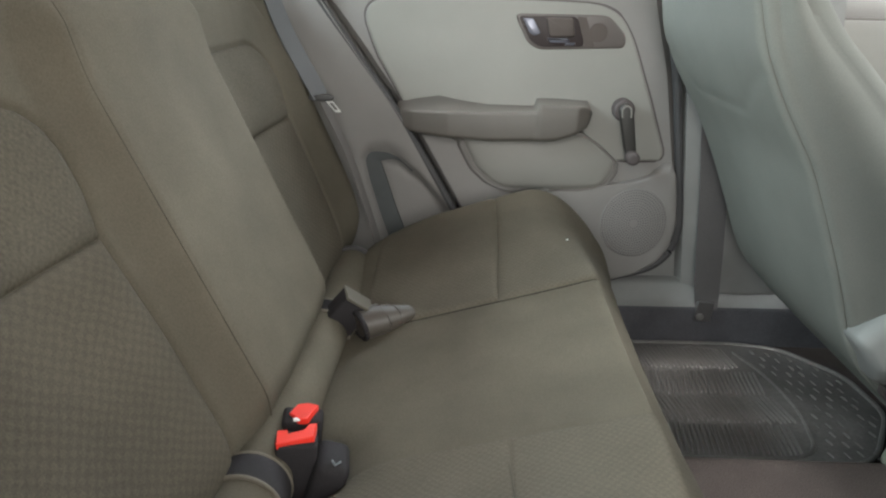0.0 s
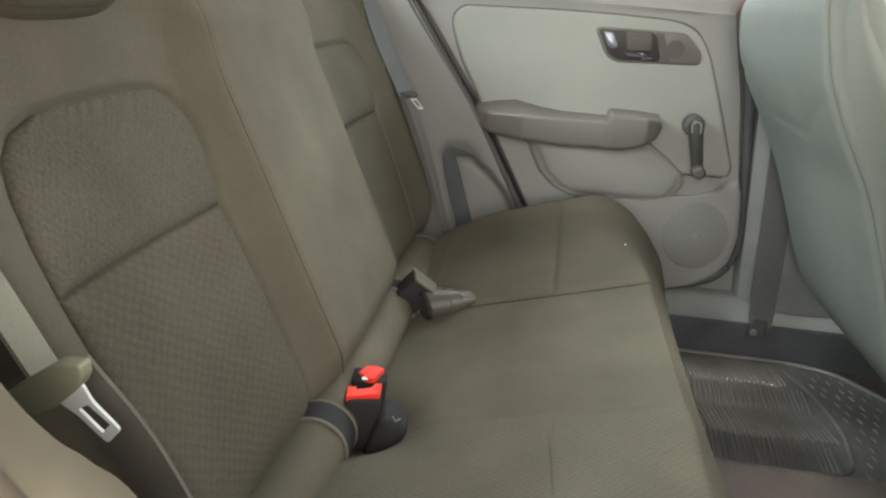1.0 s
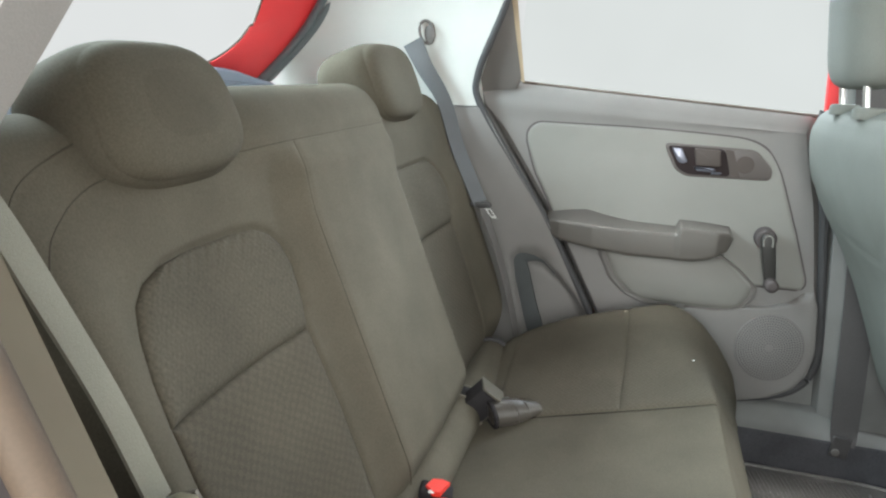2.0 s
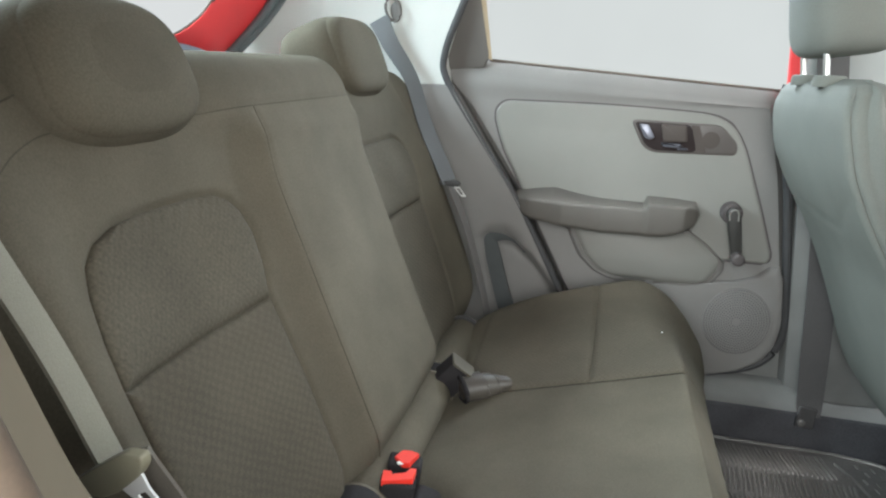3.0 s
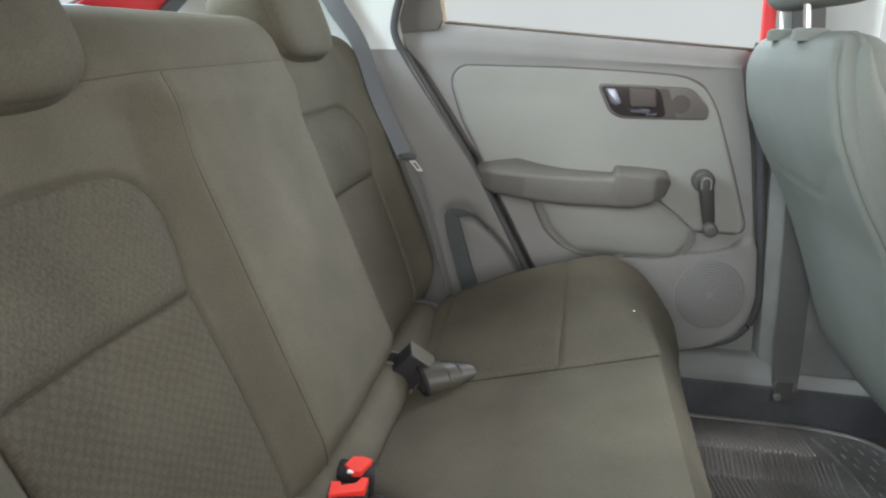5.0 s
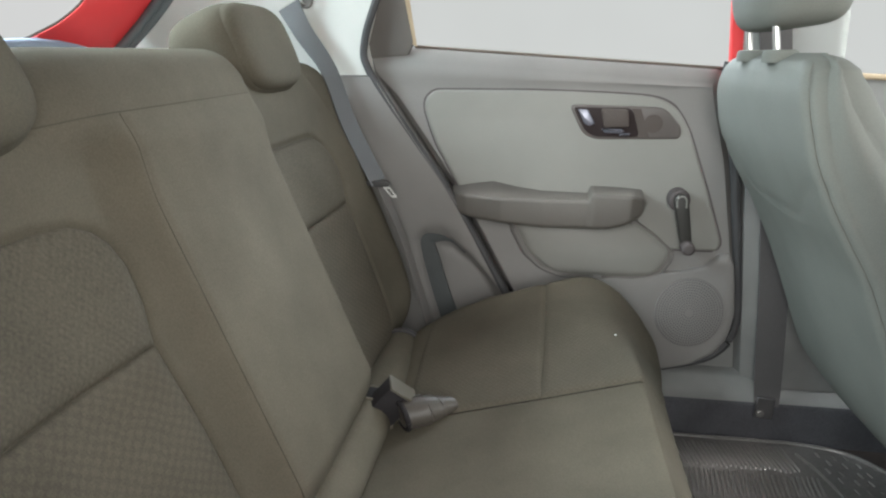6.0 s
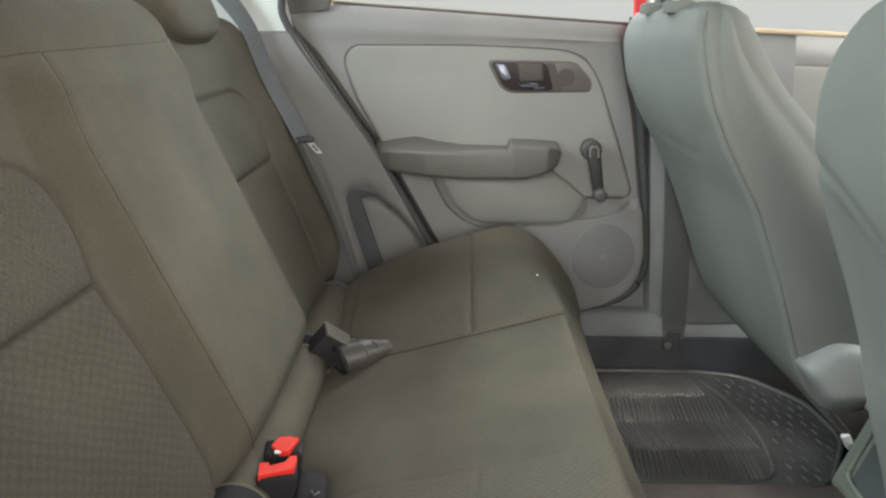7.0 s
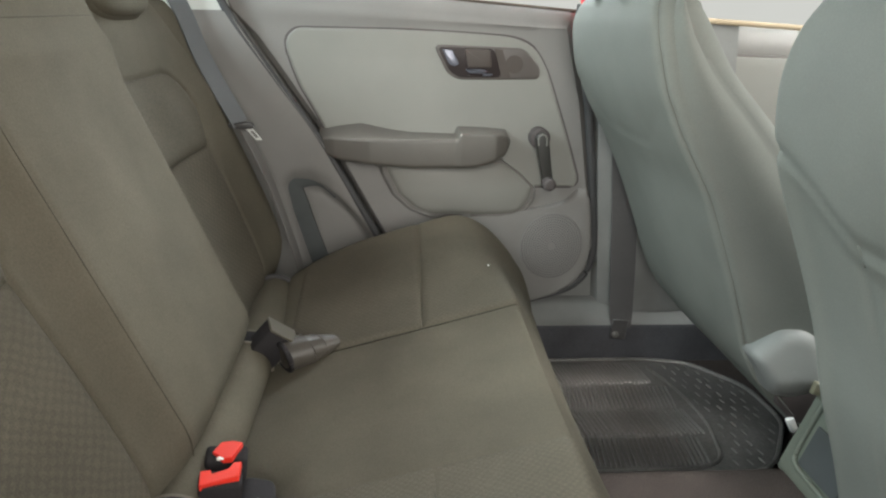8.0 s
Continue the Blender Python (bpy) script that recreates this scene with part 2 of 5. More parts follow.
def prism(outline, place, depth, bevel=0.0, seg=2):
    """A closed 2D outline, set in space by place(u, v, w), drawn out from w = 0 to depth, its front edge rounded."""
    bm = bmesh.new()
    n = len(outline)
    cu, cv = sum(p[0] for p in outline) / n, sum(p[1] for p in outline) / n
    rings = [(0.0, 0.0)]
    if bevel:
        for i in range(seg + 1):
            a = i / seg * math.pi / 2
            rings.append((depth - bevel + bevel * math.sin(a), bevel * (1 - math.cos(a))))
    else:
        rings.append((depth, 0.0))
    loops = []
    for w, inset in rings:
        loop = []
        for i, (u, v) in enumerate(outline):
            au, av = outline[i - 1]
            bu, bv = outline[(i + 1) % n]
            tu, tv = bu - au, bv - av
            k = math.hypot(tu, tv) or 1
            nu, nv = -tv / k, tu / k
            if nu * (cu - u) + nv * (cv - v) < 0:
                nu, nv = -nu, -nv
            loop.append(bm.verts.new(place(u + nu * inset, v + nv * inset, w)))
        loops.append(loop)
    for a, b in zip(loops, loops[1:]):
        for i in range(n):
            bm.faces.new((a[i], a[(i + 1) % n], b[(i + 1) % n], b[i]))
    bm.faces.new(loops[0])
    bm.faces.new(loops[-1])
    return bm


def rbox(sx, sy, sz, m, bevel=0.004, seg=2, taper=1.0):
    """A rounded box about the origin, at the pose m; taper narrows its top."""
    bm = bmesh.new()
    bmesh.ops.create_cube(bm, size=1.0)
    for v in bm.verts:
        k = taper if v.co.z > 0 else 1.0
        v.co = Vector((v.co.x * sx * k, v.co.y * sy * k, v.co.z * sz))
    bmesh.ops.bevel(bm, geom=list(bm.edges), offset=bevel, segments=seg, affect="EDGES", profile=0.5)
    bm.transform(m)
    return bm


def tube(path, radius, n=10, caps=True):
    """A round tube along points; radius may be a list."""
    pts = [Vector(p) for p in path]
    rows = []
    for i, p in enumerate(pts):
        d = (pts[min(i + 1, len(pts) - 1)] - pts[max(i - 1, 0)]).normalized()
        ref = Vector((0, 0, 1)) if abs(d.z) < 0.9 else Vector((1, 0, 0))
        a = d.cross(ref).normalized()
        b = d.cross(a).normalized()
        r = radius[i] if isinstance(radius, (list, tuple)) else radius
        rows.append([p + (a * math.cos(t) + b * math.sin(t)) * r for t in [2 * math.pi * k / n for k in range(n)]])
    return grid(rows, close_v=True, caps=caps)


def ribbon(path, wides, thick=0.0014):
    """A flat strap along points; wides gives, point by point, half its width as a vector."""
    pts = [Vector(p) for p in path]
    rows = []
    for i, (p, w) in enumerate(zip(pts, wides)):
        d = (pts[min(i + 1, len(pts) - 1)] - pts[max(i - 1, 0)]).normalized()
        w = Vector(w)
        nrm = d.cross(w).normalized() * thick
        rows.append([p - w - nrm, p - w * 0.5 - nrm * 1.4, p + w * 0.5 - nrm * 1.4, p + w - nrm, p + w + nrm, p + w * 0.5 + nrm * 1.4, p - w * 0.5 + nrm * 1.4, p - w + nrm])
    return grid(rows, close_v=True, caps=True)


def spline(pts, n):
    """Points along a smooth curve through pts."""
    p = [Vector(q) for q in pts]
    p = [p[0] * 2 - p[1]] + p + [p[-1] * 2 - p[-2]]
    out = []
    segs = len(p) - 3
    for k in range(n):
        t = k / (n - 1) * segs
        i = min(int(t), segs - 1)
        t -= i
        a, b, c, d = p[i:i + 4]
        out.append(0.5 * ((2 * b) + (c - a) * t + (2 * a - 5 * b + 4 * c - d) * t * t + (3 * b - a - 3 * c + d) * t ** 3))
    return out


def near_line(pts, a, b):
    """Distance in 2D from (a, b) to a polyline."""
    best = 9.0
    for (x0, y0), (x1, y1) in zip(pts, pts[1:]):
        dx, dy = x1 - x0, y1 - y0
        t = max(0.0, min(1.0, ((a - x0) * dx + (b - y0) * dy) / (dx * dx + dy * dy)))
        best = min(best, math.hypot(a - x0 - t * dx, b - y0 - t * dy))
    return best


def mirror_mesh(bm):
    for v in bm.verts:
        v.co.y = -v.co.y
    return bm


# ---- ground, distance and car shell ----
bm = bmesh.new()
bmesh.ops.create_grid(bm, x_segments=24, y_segments=24, size=60)
bm.transform(pose(0, 0, -0.32))
tagged(part("ground", bm, CONCRETE), "pale sandy ground outside the car", "ground", kind="structure")

rows = []
for k in range(41):
    a = radians(-40 + 260 * k / 40)
    rows.append([(9 * math.cos(a), 9 * math.sin(a), z) for z in (-0.4, 2.0, 5.0, 9.0)])
tagged(part("backdrop", grid(rows), GLOW), "overexposed bright daylight beyond the car windows", "backdrop", kind="structure")


def slab(name, outline, place, depth, mat, label, category="trim", bevel=0.0):
    return tagged(part(name, prism(outline, place, depth, bevel), mat), label, category, kind="structure")


# roof and floor pan
slab("ceiling", [(-0.45, -0.52), (1.35, -0.52), (1.35, 0.52), (-0.45, 0.52)], lambda u, v, w: (u, v, 1.16 + w), 0.03, ROOF, "pale fabric headliner of the car roof", "ceiling")
slab("floor", [(-0.95, -0.60), (1.6, -0.60), (1.6, 0.60), (-0.95, 0.60)], lambda u, v, w: (u, v, -0.05 + w), 0.05, CARPET, "dark brown carpeted car floor", "floor")


# soft arch that bounds the hollow in the quarter trim
ARCH = [(0.030, 0.16), (-0.004, 0.25), (-0.028, 0.33), (-0.040, 0.372), (-0.028, 0.386), (0.0, 0.388), (0.025, 0.378), (0.050, 0.352)]


def side_shell(sgn):
    """Rear quarter, sill and roof rail of one side of the body."""
    tag = "left" if sgn > 0 else "right"
    flip = (lambda b: b) if sgn > 0 else mirror_mesh
    pillar = thing("wall_" + tag, "pale moulded plastic trim of the car's rear pillar over grey lower trim", "pillar trim", kind="structure")
    # upper pale trim, from the door seal back to the hatch
    front = [(0.70, -0.137), (0.756, -0.147), (0.876, -0.107), (1.16, -0.02)] if sgn > 0 else [(0.70, -0.100), (0.735, -0.070), (0.765, -0.056), (0.80, -0.042), (0.876, -0.015), (1.16, 0.06)]
    back = [(0.70, -0.625), (0.735, -0.60), (0.80, -0.548), (0.866, -0.495), (0.91, -0.46), (1.16, -0.36)]
    pts = []
    for i in range(25):
        z = 0.70 + 0.46 * i / 24
        row = []
        for j in range(21):
            u = j / 20
            x = lerp(front, z) * (1 - u) + lerp(back, z) * u
            y = 0.605 - 0.13 * max(0, z - 0.70) ** 1.2 - 0.075 * u ** 2.2
            if sgn < 0:
                y = 0.605 - 0.45 * min(z - 0.70, 0.20) - 0.13 * max(0, z - 0.90) - 0.02 * u
            row.append((x, y, z))
        pts.append(row)
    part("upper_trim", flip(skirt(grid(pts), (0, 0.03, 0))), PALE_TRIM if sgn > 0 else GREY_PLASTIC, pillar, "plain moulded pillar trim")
    # lower grey trim, with a soft-edged hollow beside the cushion
    seal_x = [(0.0, 0.26), (0.127, 0.215), (0.275, 0.129), (0.463, 0.023), (0.577, -0.055), (0.703, -0.137)]
    hollow_l = [(0.0, 0.045), (0.20, -0.012), (0.33, -0.046), (0.40, -0.055)]
    hollow_t = [(-0.10, 0.385), (-0.03, 0.398), (0.02, 0.390), (0.06, 0.360), (0.12, 0.30), (0.2, 0.2)]
    pts = []
    for i in range(131):
        z = 0.70 * i / 130
        x0 = lerp(seal_x, z) + 0.004
        row = []
        for j in range(181):
            x = x0 - (x0 + 0.64) * (j / 180) ** 1.6
            t = (x0 - x) / (x0 + 0.64)
            y = 0.599 - 0.07 * t ** 2.4
            hole = smooth((x - lerp(hollow_l, z)) / 0.022) * smooth((lerp(hollow_t, x) - z) / 0.035)
            arch = near_line(ARCH, x, z) if -0.12 < x < 0.14 else 1.0
            deep = 0.012 * math.exp(-(arch / 0.017) ** 2) * (1 if x < 0.0 else max(0.25, 1 - x / 0.06))
            row.append((x, y - 0.012 + 0.024 * hole * smooth((x0 - x) / 0.04) + deep * smooth((x0 - x) / 0.03), z * 0.997))
        pts.append(row)
    # near side: same trim, shade of the gap beside the belt put into its colour
    part("lower_trim", flip(skirt(grid(pts), (0, 0.06, 0))), GREY_PLASTIC if sgn > 0 else GAP, pillar, "lower quarter trim with a hollow, near side darkened as gap shade")
    if sgn < 0:
        edge = spline([(-0.160, -0.572, 0.82), (-0.112, -0.572, 0.725), (-0.086, -0.572, 0.67), (-0.059, -0.572, 0.61), (-0.031, -0.571, 0.546), (-0.012, -0.570, 0.520), (0.004, -0.570, 0.510), (0.030, -0.570, 0.485), (0.10, -0.571, 0.36), (0.18, -0.572, 0.20)], 60)
        pts = [[p + Vector((0.024 * t, -0.034 * t - 0.004 * math.sin(math.pi * t), -0.008 * t + 0.006 * math.sin(math.pi * t))) for t in [k / 8 for k in range(9)]] for p in edge]
        part("garnish", skirt(grid(pts), (-0.016, 0.004, -0.008)), GARNISH, pillar, "beige edge garnish along the door seal")
    # added strip along the arch: its dark colour imitates the hollow's shade
    line = spline([(x, 0.0, z) for x, z in ARCH], 40)
    rows = []
    for k, p in enumerate(line):
        q = line[min(k + 1, 39)] - line[max(k - 1, 0)]
        side = Vector((q.z, 0, -q.x)).normalized()
        half = 0.022 - 0.016 * smooth((k - 20) / 19)
        rows.append([p + side * (half * c) + Vector((0, 0.603 - 0.003 * math.cos(c * math.pi / 2), 0)) for c in (-1, -0.8, -0.5, 0, 0.5, 0.8, 1)])
    part("hollow_shade", flip(skirt(grid(rows), (0, 0.012, 0))), RECESS_SHADE, pillar, "soft dark arch strip coloured as the shade round the hollow")
    # closing panel behind the door joint
    part("inner_panel", flip(prism([(-0.64, -0.05), (0.78, -0.05), (0.78, 0.680), (-0.64, 0.735)], lambda u, v, w: (u, 0.672 + w, v), 0.02)), GREY_PLASTIC, pillar) if sgn > 0 else None
    # door seal
    line = spline([(-0.08, 0.592, 0.95), (-0.105, 0.59, 0.876), (-0.146, 0.592, 0.765), (-0.137, 0.593, 0.703), (-0.055, 0.594, 0.577), (0.023, 0.594, 0.463), (0.129, 0.592, 0.275), (0.205, 0.592, 0.135)], 60)
    if sgn > 0:
        part("door_seal", tube(line, 0.0075, 8), SEAL, pillar, "black rubber door seal")
    else:
        part("door_seal", tube([p + Vector((0.0195, -0.0400, -0.0135)) for p in edge], 0.0105, 12), TAN_SEAL, pillar, "rounded tan door seal beside the garnish")
    # roof rail above the doors
    rail = prism([(0.50, 1.10), (0.53, 1.10), (0.53, 1.19), (0.49, 1.19)], lambda u, v, w: (-0.4 + w, u, v), 1.75)
    part("roof_rail", flip(rail), PALE_TRIM, pillar)
    # body-coloured hatch surround with its rubber seal
    hatch = thing("tailgate_frame", "glossy red painted edge of the open tailgate with rubber seal", "tailgate frame", kind="structure")
    a = spline([(-0.66, 0.44, 0.66), (-0.606, 0.482, 0.722), (-0.545, 0.522, 0.798), (-0.49, 0.530, 0.866), (-0.445, 0.528, 0.95), (-0.36, 0.50, 1.16)], 40)
    b = spline([(-0.655, 0.03, 0.718), (-0.580, 0.19, 0.745), (-0.555, 0.270, 0.774), (-0.548, 0.328, 0.803), (-0.544, 0.370, 0.836), (-0.535, 0.392, 0.872), (-0.44, 0.43, 1.16)], 40)
    pts = []
    for p, q in zip(a, b):
        pts.append([p.lerp(q, t) + Vector((-0.4, 0.5, -0.1)) * 0.012 * math.sin(math.pi * t) for t in [k / 8 for k in range(9)]])
    part("flange", flip(skirt(grid(pts), (-0.004, 0.003, 0))), RED_PAINT, hatch)
    part("seal", flip(tube([p + Vector((0.008, -0.020, 0.002)) for p in a], 0.009, 10)), SEAL_GREY, hatch, "blue-grey rubber seal")
    part("seal_lip", flip(tube([p + Vector((0.020, -0.004, 0.006)) for p in a], 0.008, 10)), SEAL_GREY, hatch, "outer lip of the rubber seal")
    part("edge_trim", flip(tube([p + Vector((0.0, -0.003, 0.002)) for p in b], 0.0022, 8)), JAMB, hatch, "thin brown rubber edge")
    lip = fillet([(0.12, 0.66), (0.12, 0.757), (0.24, 0.763), (0.29, 0.761), (0.335, 0.755), (0.39, 0.744), (0.46, 0.733), (0.46, 0.66)], 0.006, 3)
    part("sill_cover", flip(prism(lip, lambda u, v, w: (-0.575 + w, u, v), 0.03, 0.008, 3)), LEDGE, hatch, "pale blue-white hatch sill cover")
    ledge = prism(fillet([(-0.66, 0.20), (-0.30, 0.40), (-0.30, 0.59), (-0.64, 0.52)], 0.03, 4), lambda u, v, w: (u, v, 0.655 + w), 0.042, 0.012, 3)
    part("shelf_ledge", flip(ledge), PALE_TRIM, pillar, "pale ledge for the parcel shelf")
    if sgn < 0:
        # jamb of the open near door
        edge = spline([(-0.10, -0.612, 0.95), (-0.118, -0.612, 0.876), (-0.156, -0.612, 0.765), (-0.147, -0.612, 0.703), (-0.065, -0.612, 0.577), (0.013, -0.612, 0.463), (0.119, -0.612, 0.275), (0.205, -0.612, 0.100)], 60)
        pts = [[p + Vector((0.004 - 0.05 * t * t, -0.16 * t, -0.035 * t * t)) + Vector((0.86, 0, 0.5)) * (0.009 * math.sin(7.5 * t) ** 2 * (1 - t)) for t in [k / 28 for k in range(29)]] for p in edge]
        part("door_jamb", skirt(grid(pts), (-0.03, 0, -0.02)), JAMB, pillar, "tan ridged door jamb of the open door")
        line = [p + Vector((0.006 - 0.05 * 0.18, -0.068, -0.006)) for p in edge]
        part("jamb_seal", tube(line, 0.0055, 8), SEAL, pillar, "dark rubber strip on the door jamb")
    return pillar


side_shell(1)
side_shell(-1)

slab("roof", [(-0.44, -0.51), (1.36, -0.51), (1.36, 0.51), (-0.44, 0.51)], lambda u, v, w: (u, v, 1.192 + w), 0.012, RED_PAINT, "glossy red painted car roof", "roof")
for sgn, tag in ((1, "left"), (-1, "right")):
    for k, (a, b) in enumerate(((-0.95, 1.60),) if sgn > 0 else ((-0.95, -0.20), (0.74, 1.60))):
        slab("body_" + tag, [(a, -0.10), (b, -0.10), (b, 0.66), (a, 0.70)], lambda u, v, w: (u, sgn * (0.705 + w - 0.03 * (v - 0.3) ** 2), v), 0.012, RED_PAINT, "glossy red painted outer body side", "car body")

# load floor behind the seat and its sill
slab("luggage_floor", [(-0.95, -0.58), (-0.24, -0.58), (-0.24, 0.58), (-0.95, 0.58)], lambda u, v, w: (u, v, 0.20 + w), 0.03, CARPET, "dark carpet of the luggage space")

# sills under the doors
for sgn, tag in ((1, "left"), (-1, "right")):
    sec = [(0.565, 0.078), (0.585, 0.088), (0.60, 0.112), (0.615, 0.120), (0.70, 0.118), (0.70, -0.06), (0.565, -0.06)]
    bm = prism(sec, lambda u, v, w: (0.18 + w, u, v), 1.3)
    tagged(part("door_sill_" + tag, bm if sgn > 0 else mirror_mesh(bm), PILLAR_LOW), "worn blue-grey plastic door sill trim", "sill trim", kind="structure")
    bm = prism(fillet([(0.545, 0.0), (0.56, 0.074), (0.5649, 0.079), (0.5649, -0.01), (0.545, -0.01)], 0.003, 2), lambda u, v, w: (0.30 + w, u, v), 1.1)
    tagged(part("trim_" + tag, bm if sgn > 0 else mirror_mesh(bm), CARPET_EDGE), "black carpet edge along the door sill", "carpet", kind="structure")

# ---- rear door ----
DOOR_L = [(0.10, 0.225), (0.127, 0.215), (0.275, 0.137), (0.463, 0.031), (0.577, -0.047), (0.66, -0.106), (0.703, -0.149), (0.756, -0.168)]
DOOR_R = [(0.10, 0.40), (0.127, 0.46), (0.138, 0.523), (0.163, 0.564), (0.197, 0.583), (0.247, 0.589), (0.54, 0.547), (0.70, 0.509), (0.735, 0.519), (0.756, 0.524)]
DOOR_Y = [(0.10, 0.604), (0.30, 0.602), (0.38, 0.609), (0.50, 0.618), (0.62, 0.627), (0.68, 0.627), (0.70, 0.624), (0.715, 0.625), (0.735, 0.632), (0.748, 0.640), (0.757, 0.652)]


def belt_slope(x):
    """The door's upper edge falls a little towards the front."""
    return -0.006 - 0.0694 * x


def door_y(z):
    return lerp(DOOR_Y, z)


def row_sheet(zs, left, right, lift, n=40, edge=0.006, sink=0.004, puff=0.0):
    """A moulded panel on the door: row by row from left(z) to right(z), its border tucked in."""
    z0, z1 = zs[0], zs[-1]
    pts = []
    for z in zs:
        a, b = lerp(left, z), lerp(right, z)
        row = []
        for j in range(n + 1):
            t = 0.5 - 0.5 * math.cos(math.pi * j / n)
            x = a + (b - a) * t
            d = min(x - a, b - x, z - z0, z1 - z)
            k = math.sqrt(max(0.0, 1 - (1 - min(1, max(0, d) / edge)) ** 2))
            bulge = puff * math.sin(math.pi * t) ** 0.6 * math.sin(math.pi * (z - z0) / (z1 - z0)) ** 0.6 if puff else 0
            row.append((x, door_y(z) + sink - (lift + sink) * k - bulge, z))
        pts.append(row)
    return pts


def dense(a, b, n):
    return [a + (b - a) * (0.5 - 0.5 * math.cos(math.pi * i / n)) for i in range(n + 1)]


door = thing("door_1", "closed grey plastic rear car door with a pale insert panel", "car door", kind="structure")
pts = []
for z in dense(0.10, 0.757, 60):
    a, b = lerp(DOOR_L, z), lerp(DOOR_R, z)
    row = []
    for j in range(41):
        x = a + (b - a) * j / 40
        d = min(x - a, b - x, (z - 0.10) * 2)
        zz = z + (belt_slope(x) * smooth((z - 0.675) / 0.05))
        row.append((x, door_y(z) + 0.014 * (1 - min(1, max(0, d) / 0.014)) ** 2, zz))
    pts.append(row)
part("door_panel", skirt(grid(pts), (0, 0.045, 0)), GREY_PLASTIC, door, "grey-brown plastic door panel")


INS_L = [(0.372, 0.22), (0.40, 0.150), (0.476, 0.034), (0.52, 0.010), (0.566, -0.016), (0.60, -0.029), (0.630, -0.0385)]
INS_L += [(0.642 + 0.031 * math.sin(a), -0.004 - 0.0355 * math.cos(a)) for a in [math.pi * k / 20 for k in range(10)]] + [(0.674, 0.05)]
INS_R = [(0.372, 0.525), (0.375, 0.536), (0.385, 0.541), (0.397, 0.540), (0.486, 0.510), (0.575, 0.477), (0.600, 0.467), (0.622, 0.455), (0.636, 0.445), (0.646, 0.434), (0.653, 0.422), (0.6585, 0.409), (0.662, 0.394), (0.665, 0.372), (0.6695, 0.28), (0.672, 0.20), (0.674, 0.10)]
part("groove", grid(row_sheet(dense(0.369, 0.677, 70), [(z + (0.003 if z > 0.64 else 0), x - 0.0035) for z, x in INS_L], [(z + (0.003 if z > 0.64 else 0), x + 0.0035) for z, x in INS_R], 0.0008, edge=0.003, sink=0.003)), GAP, door, "dark shadow gap round the insert")
part("insert_panel", grid(row_sheet(dense(0.372, 0.674, 70), INS_L, INS_R, 0.0035, edge=0.006)), LIGHT_PLASTIC, door, "smooth pale beige insert panel")
POC_L = [(0.312, 0.27), (0.318, 0.235), (0.333, 0.198), (0.361, 0.167), (0.407, 0.143), (0.43, 0.14)]
POC_R = [(0.312, 0.36), (0.320, 0.408), (0.330, 0.432), (0.355, 0.449), (0.375, 0.450), (0.404, 0.418), (0.43, 0.38)]
part("pocket_rim", grid(row_sheet(dense(0.305, 0.432, 30), [(z - 0.006, x - 0.007) for z, x in POC_L], [(z - 0.006, x + 0.006) for z, x in POC_R], 0.012, edge=0.012)), GREY_PLASTIC, door, "grey rim of the map pocket")
part("map_pocket", grid(row_sheet(dense(0.312, 0.432, 30), POC_L, POC_R, 0.013, edge=0.02, puff=0.012)), LIGHT_PLASTIC, door, "pale bulging map pocket")
part("pocket_groove", grid(row_sheet(dense(0.3106, 0.432, 30), [(z - 0.0012, x - 0.0016) for z, x in POC_L], [(z - 0.0012, x + 0.0010) for z, x in POC_R], 0.0124, edge=0.004)), DARK_PLASTIC, door, "dark shadow gap round the pocket")
part("pocket_tab", rbox(0.016, 0.005, 0.014, pose(0.312, 0.592, 0.318), 0.002), GREY_PLASTIC, door)
# lower pod with the loudspeaker
POD_L = [(0.115, 0.26), (0.20, 0.24), (0.30, 0.26), (0.318, 0.34), (0.330, 0.46), (0.345, 0.515), (0.37, 0.542)]
POD_R = [(0.115, 0.44), (0.138, 0.515), (0.163, 0.555), (0.197, 0.575), (0.247, 0.582), (0.345, 0.571), (0.37, 0.560)]
part("lower_pod", grid(row_sheet(dense(0.115, 0.37, 36), POD_L, POD_R, 0.012, edge=0.02)), GREY_PLASTIC, door, "raised grey lower door moulding")
SPK = (0.492, 0.250)
spk_y = 0.5905
circle = [(SPK[0] + 0.066 * math.cos(2 * math.pi * k / 48), SPK[1] + 0.072 * math.sin(2 * math.pi * k / 48)) for k in range(48)]
grille = part("speaker_grille", prism(circle, lambda u, v, w: (u, spk_y - w, v), 0.0035, 0.002, 2), GREY_PLASTIC, door, "round perforated loudspeaker grille")
bm = bmesh.new()
for r in range(2, 14):
    n = int(6.2 * r)
    for k in range(n):
        a = 2 * math.pi * k / n + r * 0.21
        cx, cz = SPK[0] + 0.0048 * r * math.cos(a), SPK[1] + 0.0053 * r * math.sin(a)
        ring = [bm.verts.new((cx + 0.0014 * math.cos(t * math.pi / 3), spk_y - 0.0039, cz + 0.0014 * math.sin(t * math.pi / 3))) for t in range(6)]
        bm.faces.new(ring)
tagged(part("perforations", bm, BLACK, grille, flat=True), kind="stuff")
rim = [(0.24, 0.099), (0.32, 0.099)] + [(x, z) for z, x in DOOR_R[:-1]]
run = np.concatenate([[0.0], np.cumsum([math.dist(p, q) for p, q in zip(rim, rim[1:])])])
way = np.linspace(0, run[-1], 160)
rx, rz = [np.convolve(np.pad(np.interp(way, run, [p[k] for p in rim]), 6, mode="edge"), np.ones(13) / 13, mode="valid") for k in (0, 1)]
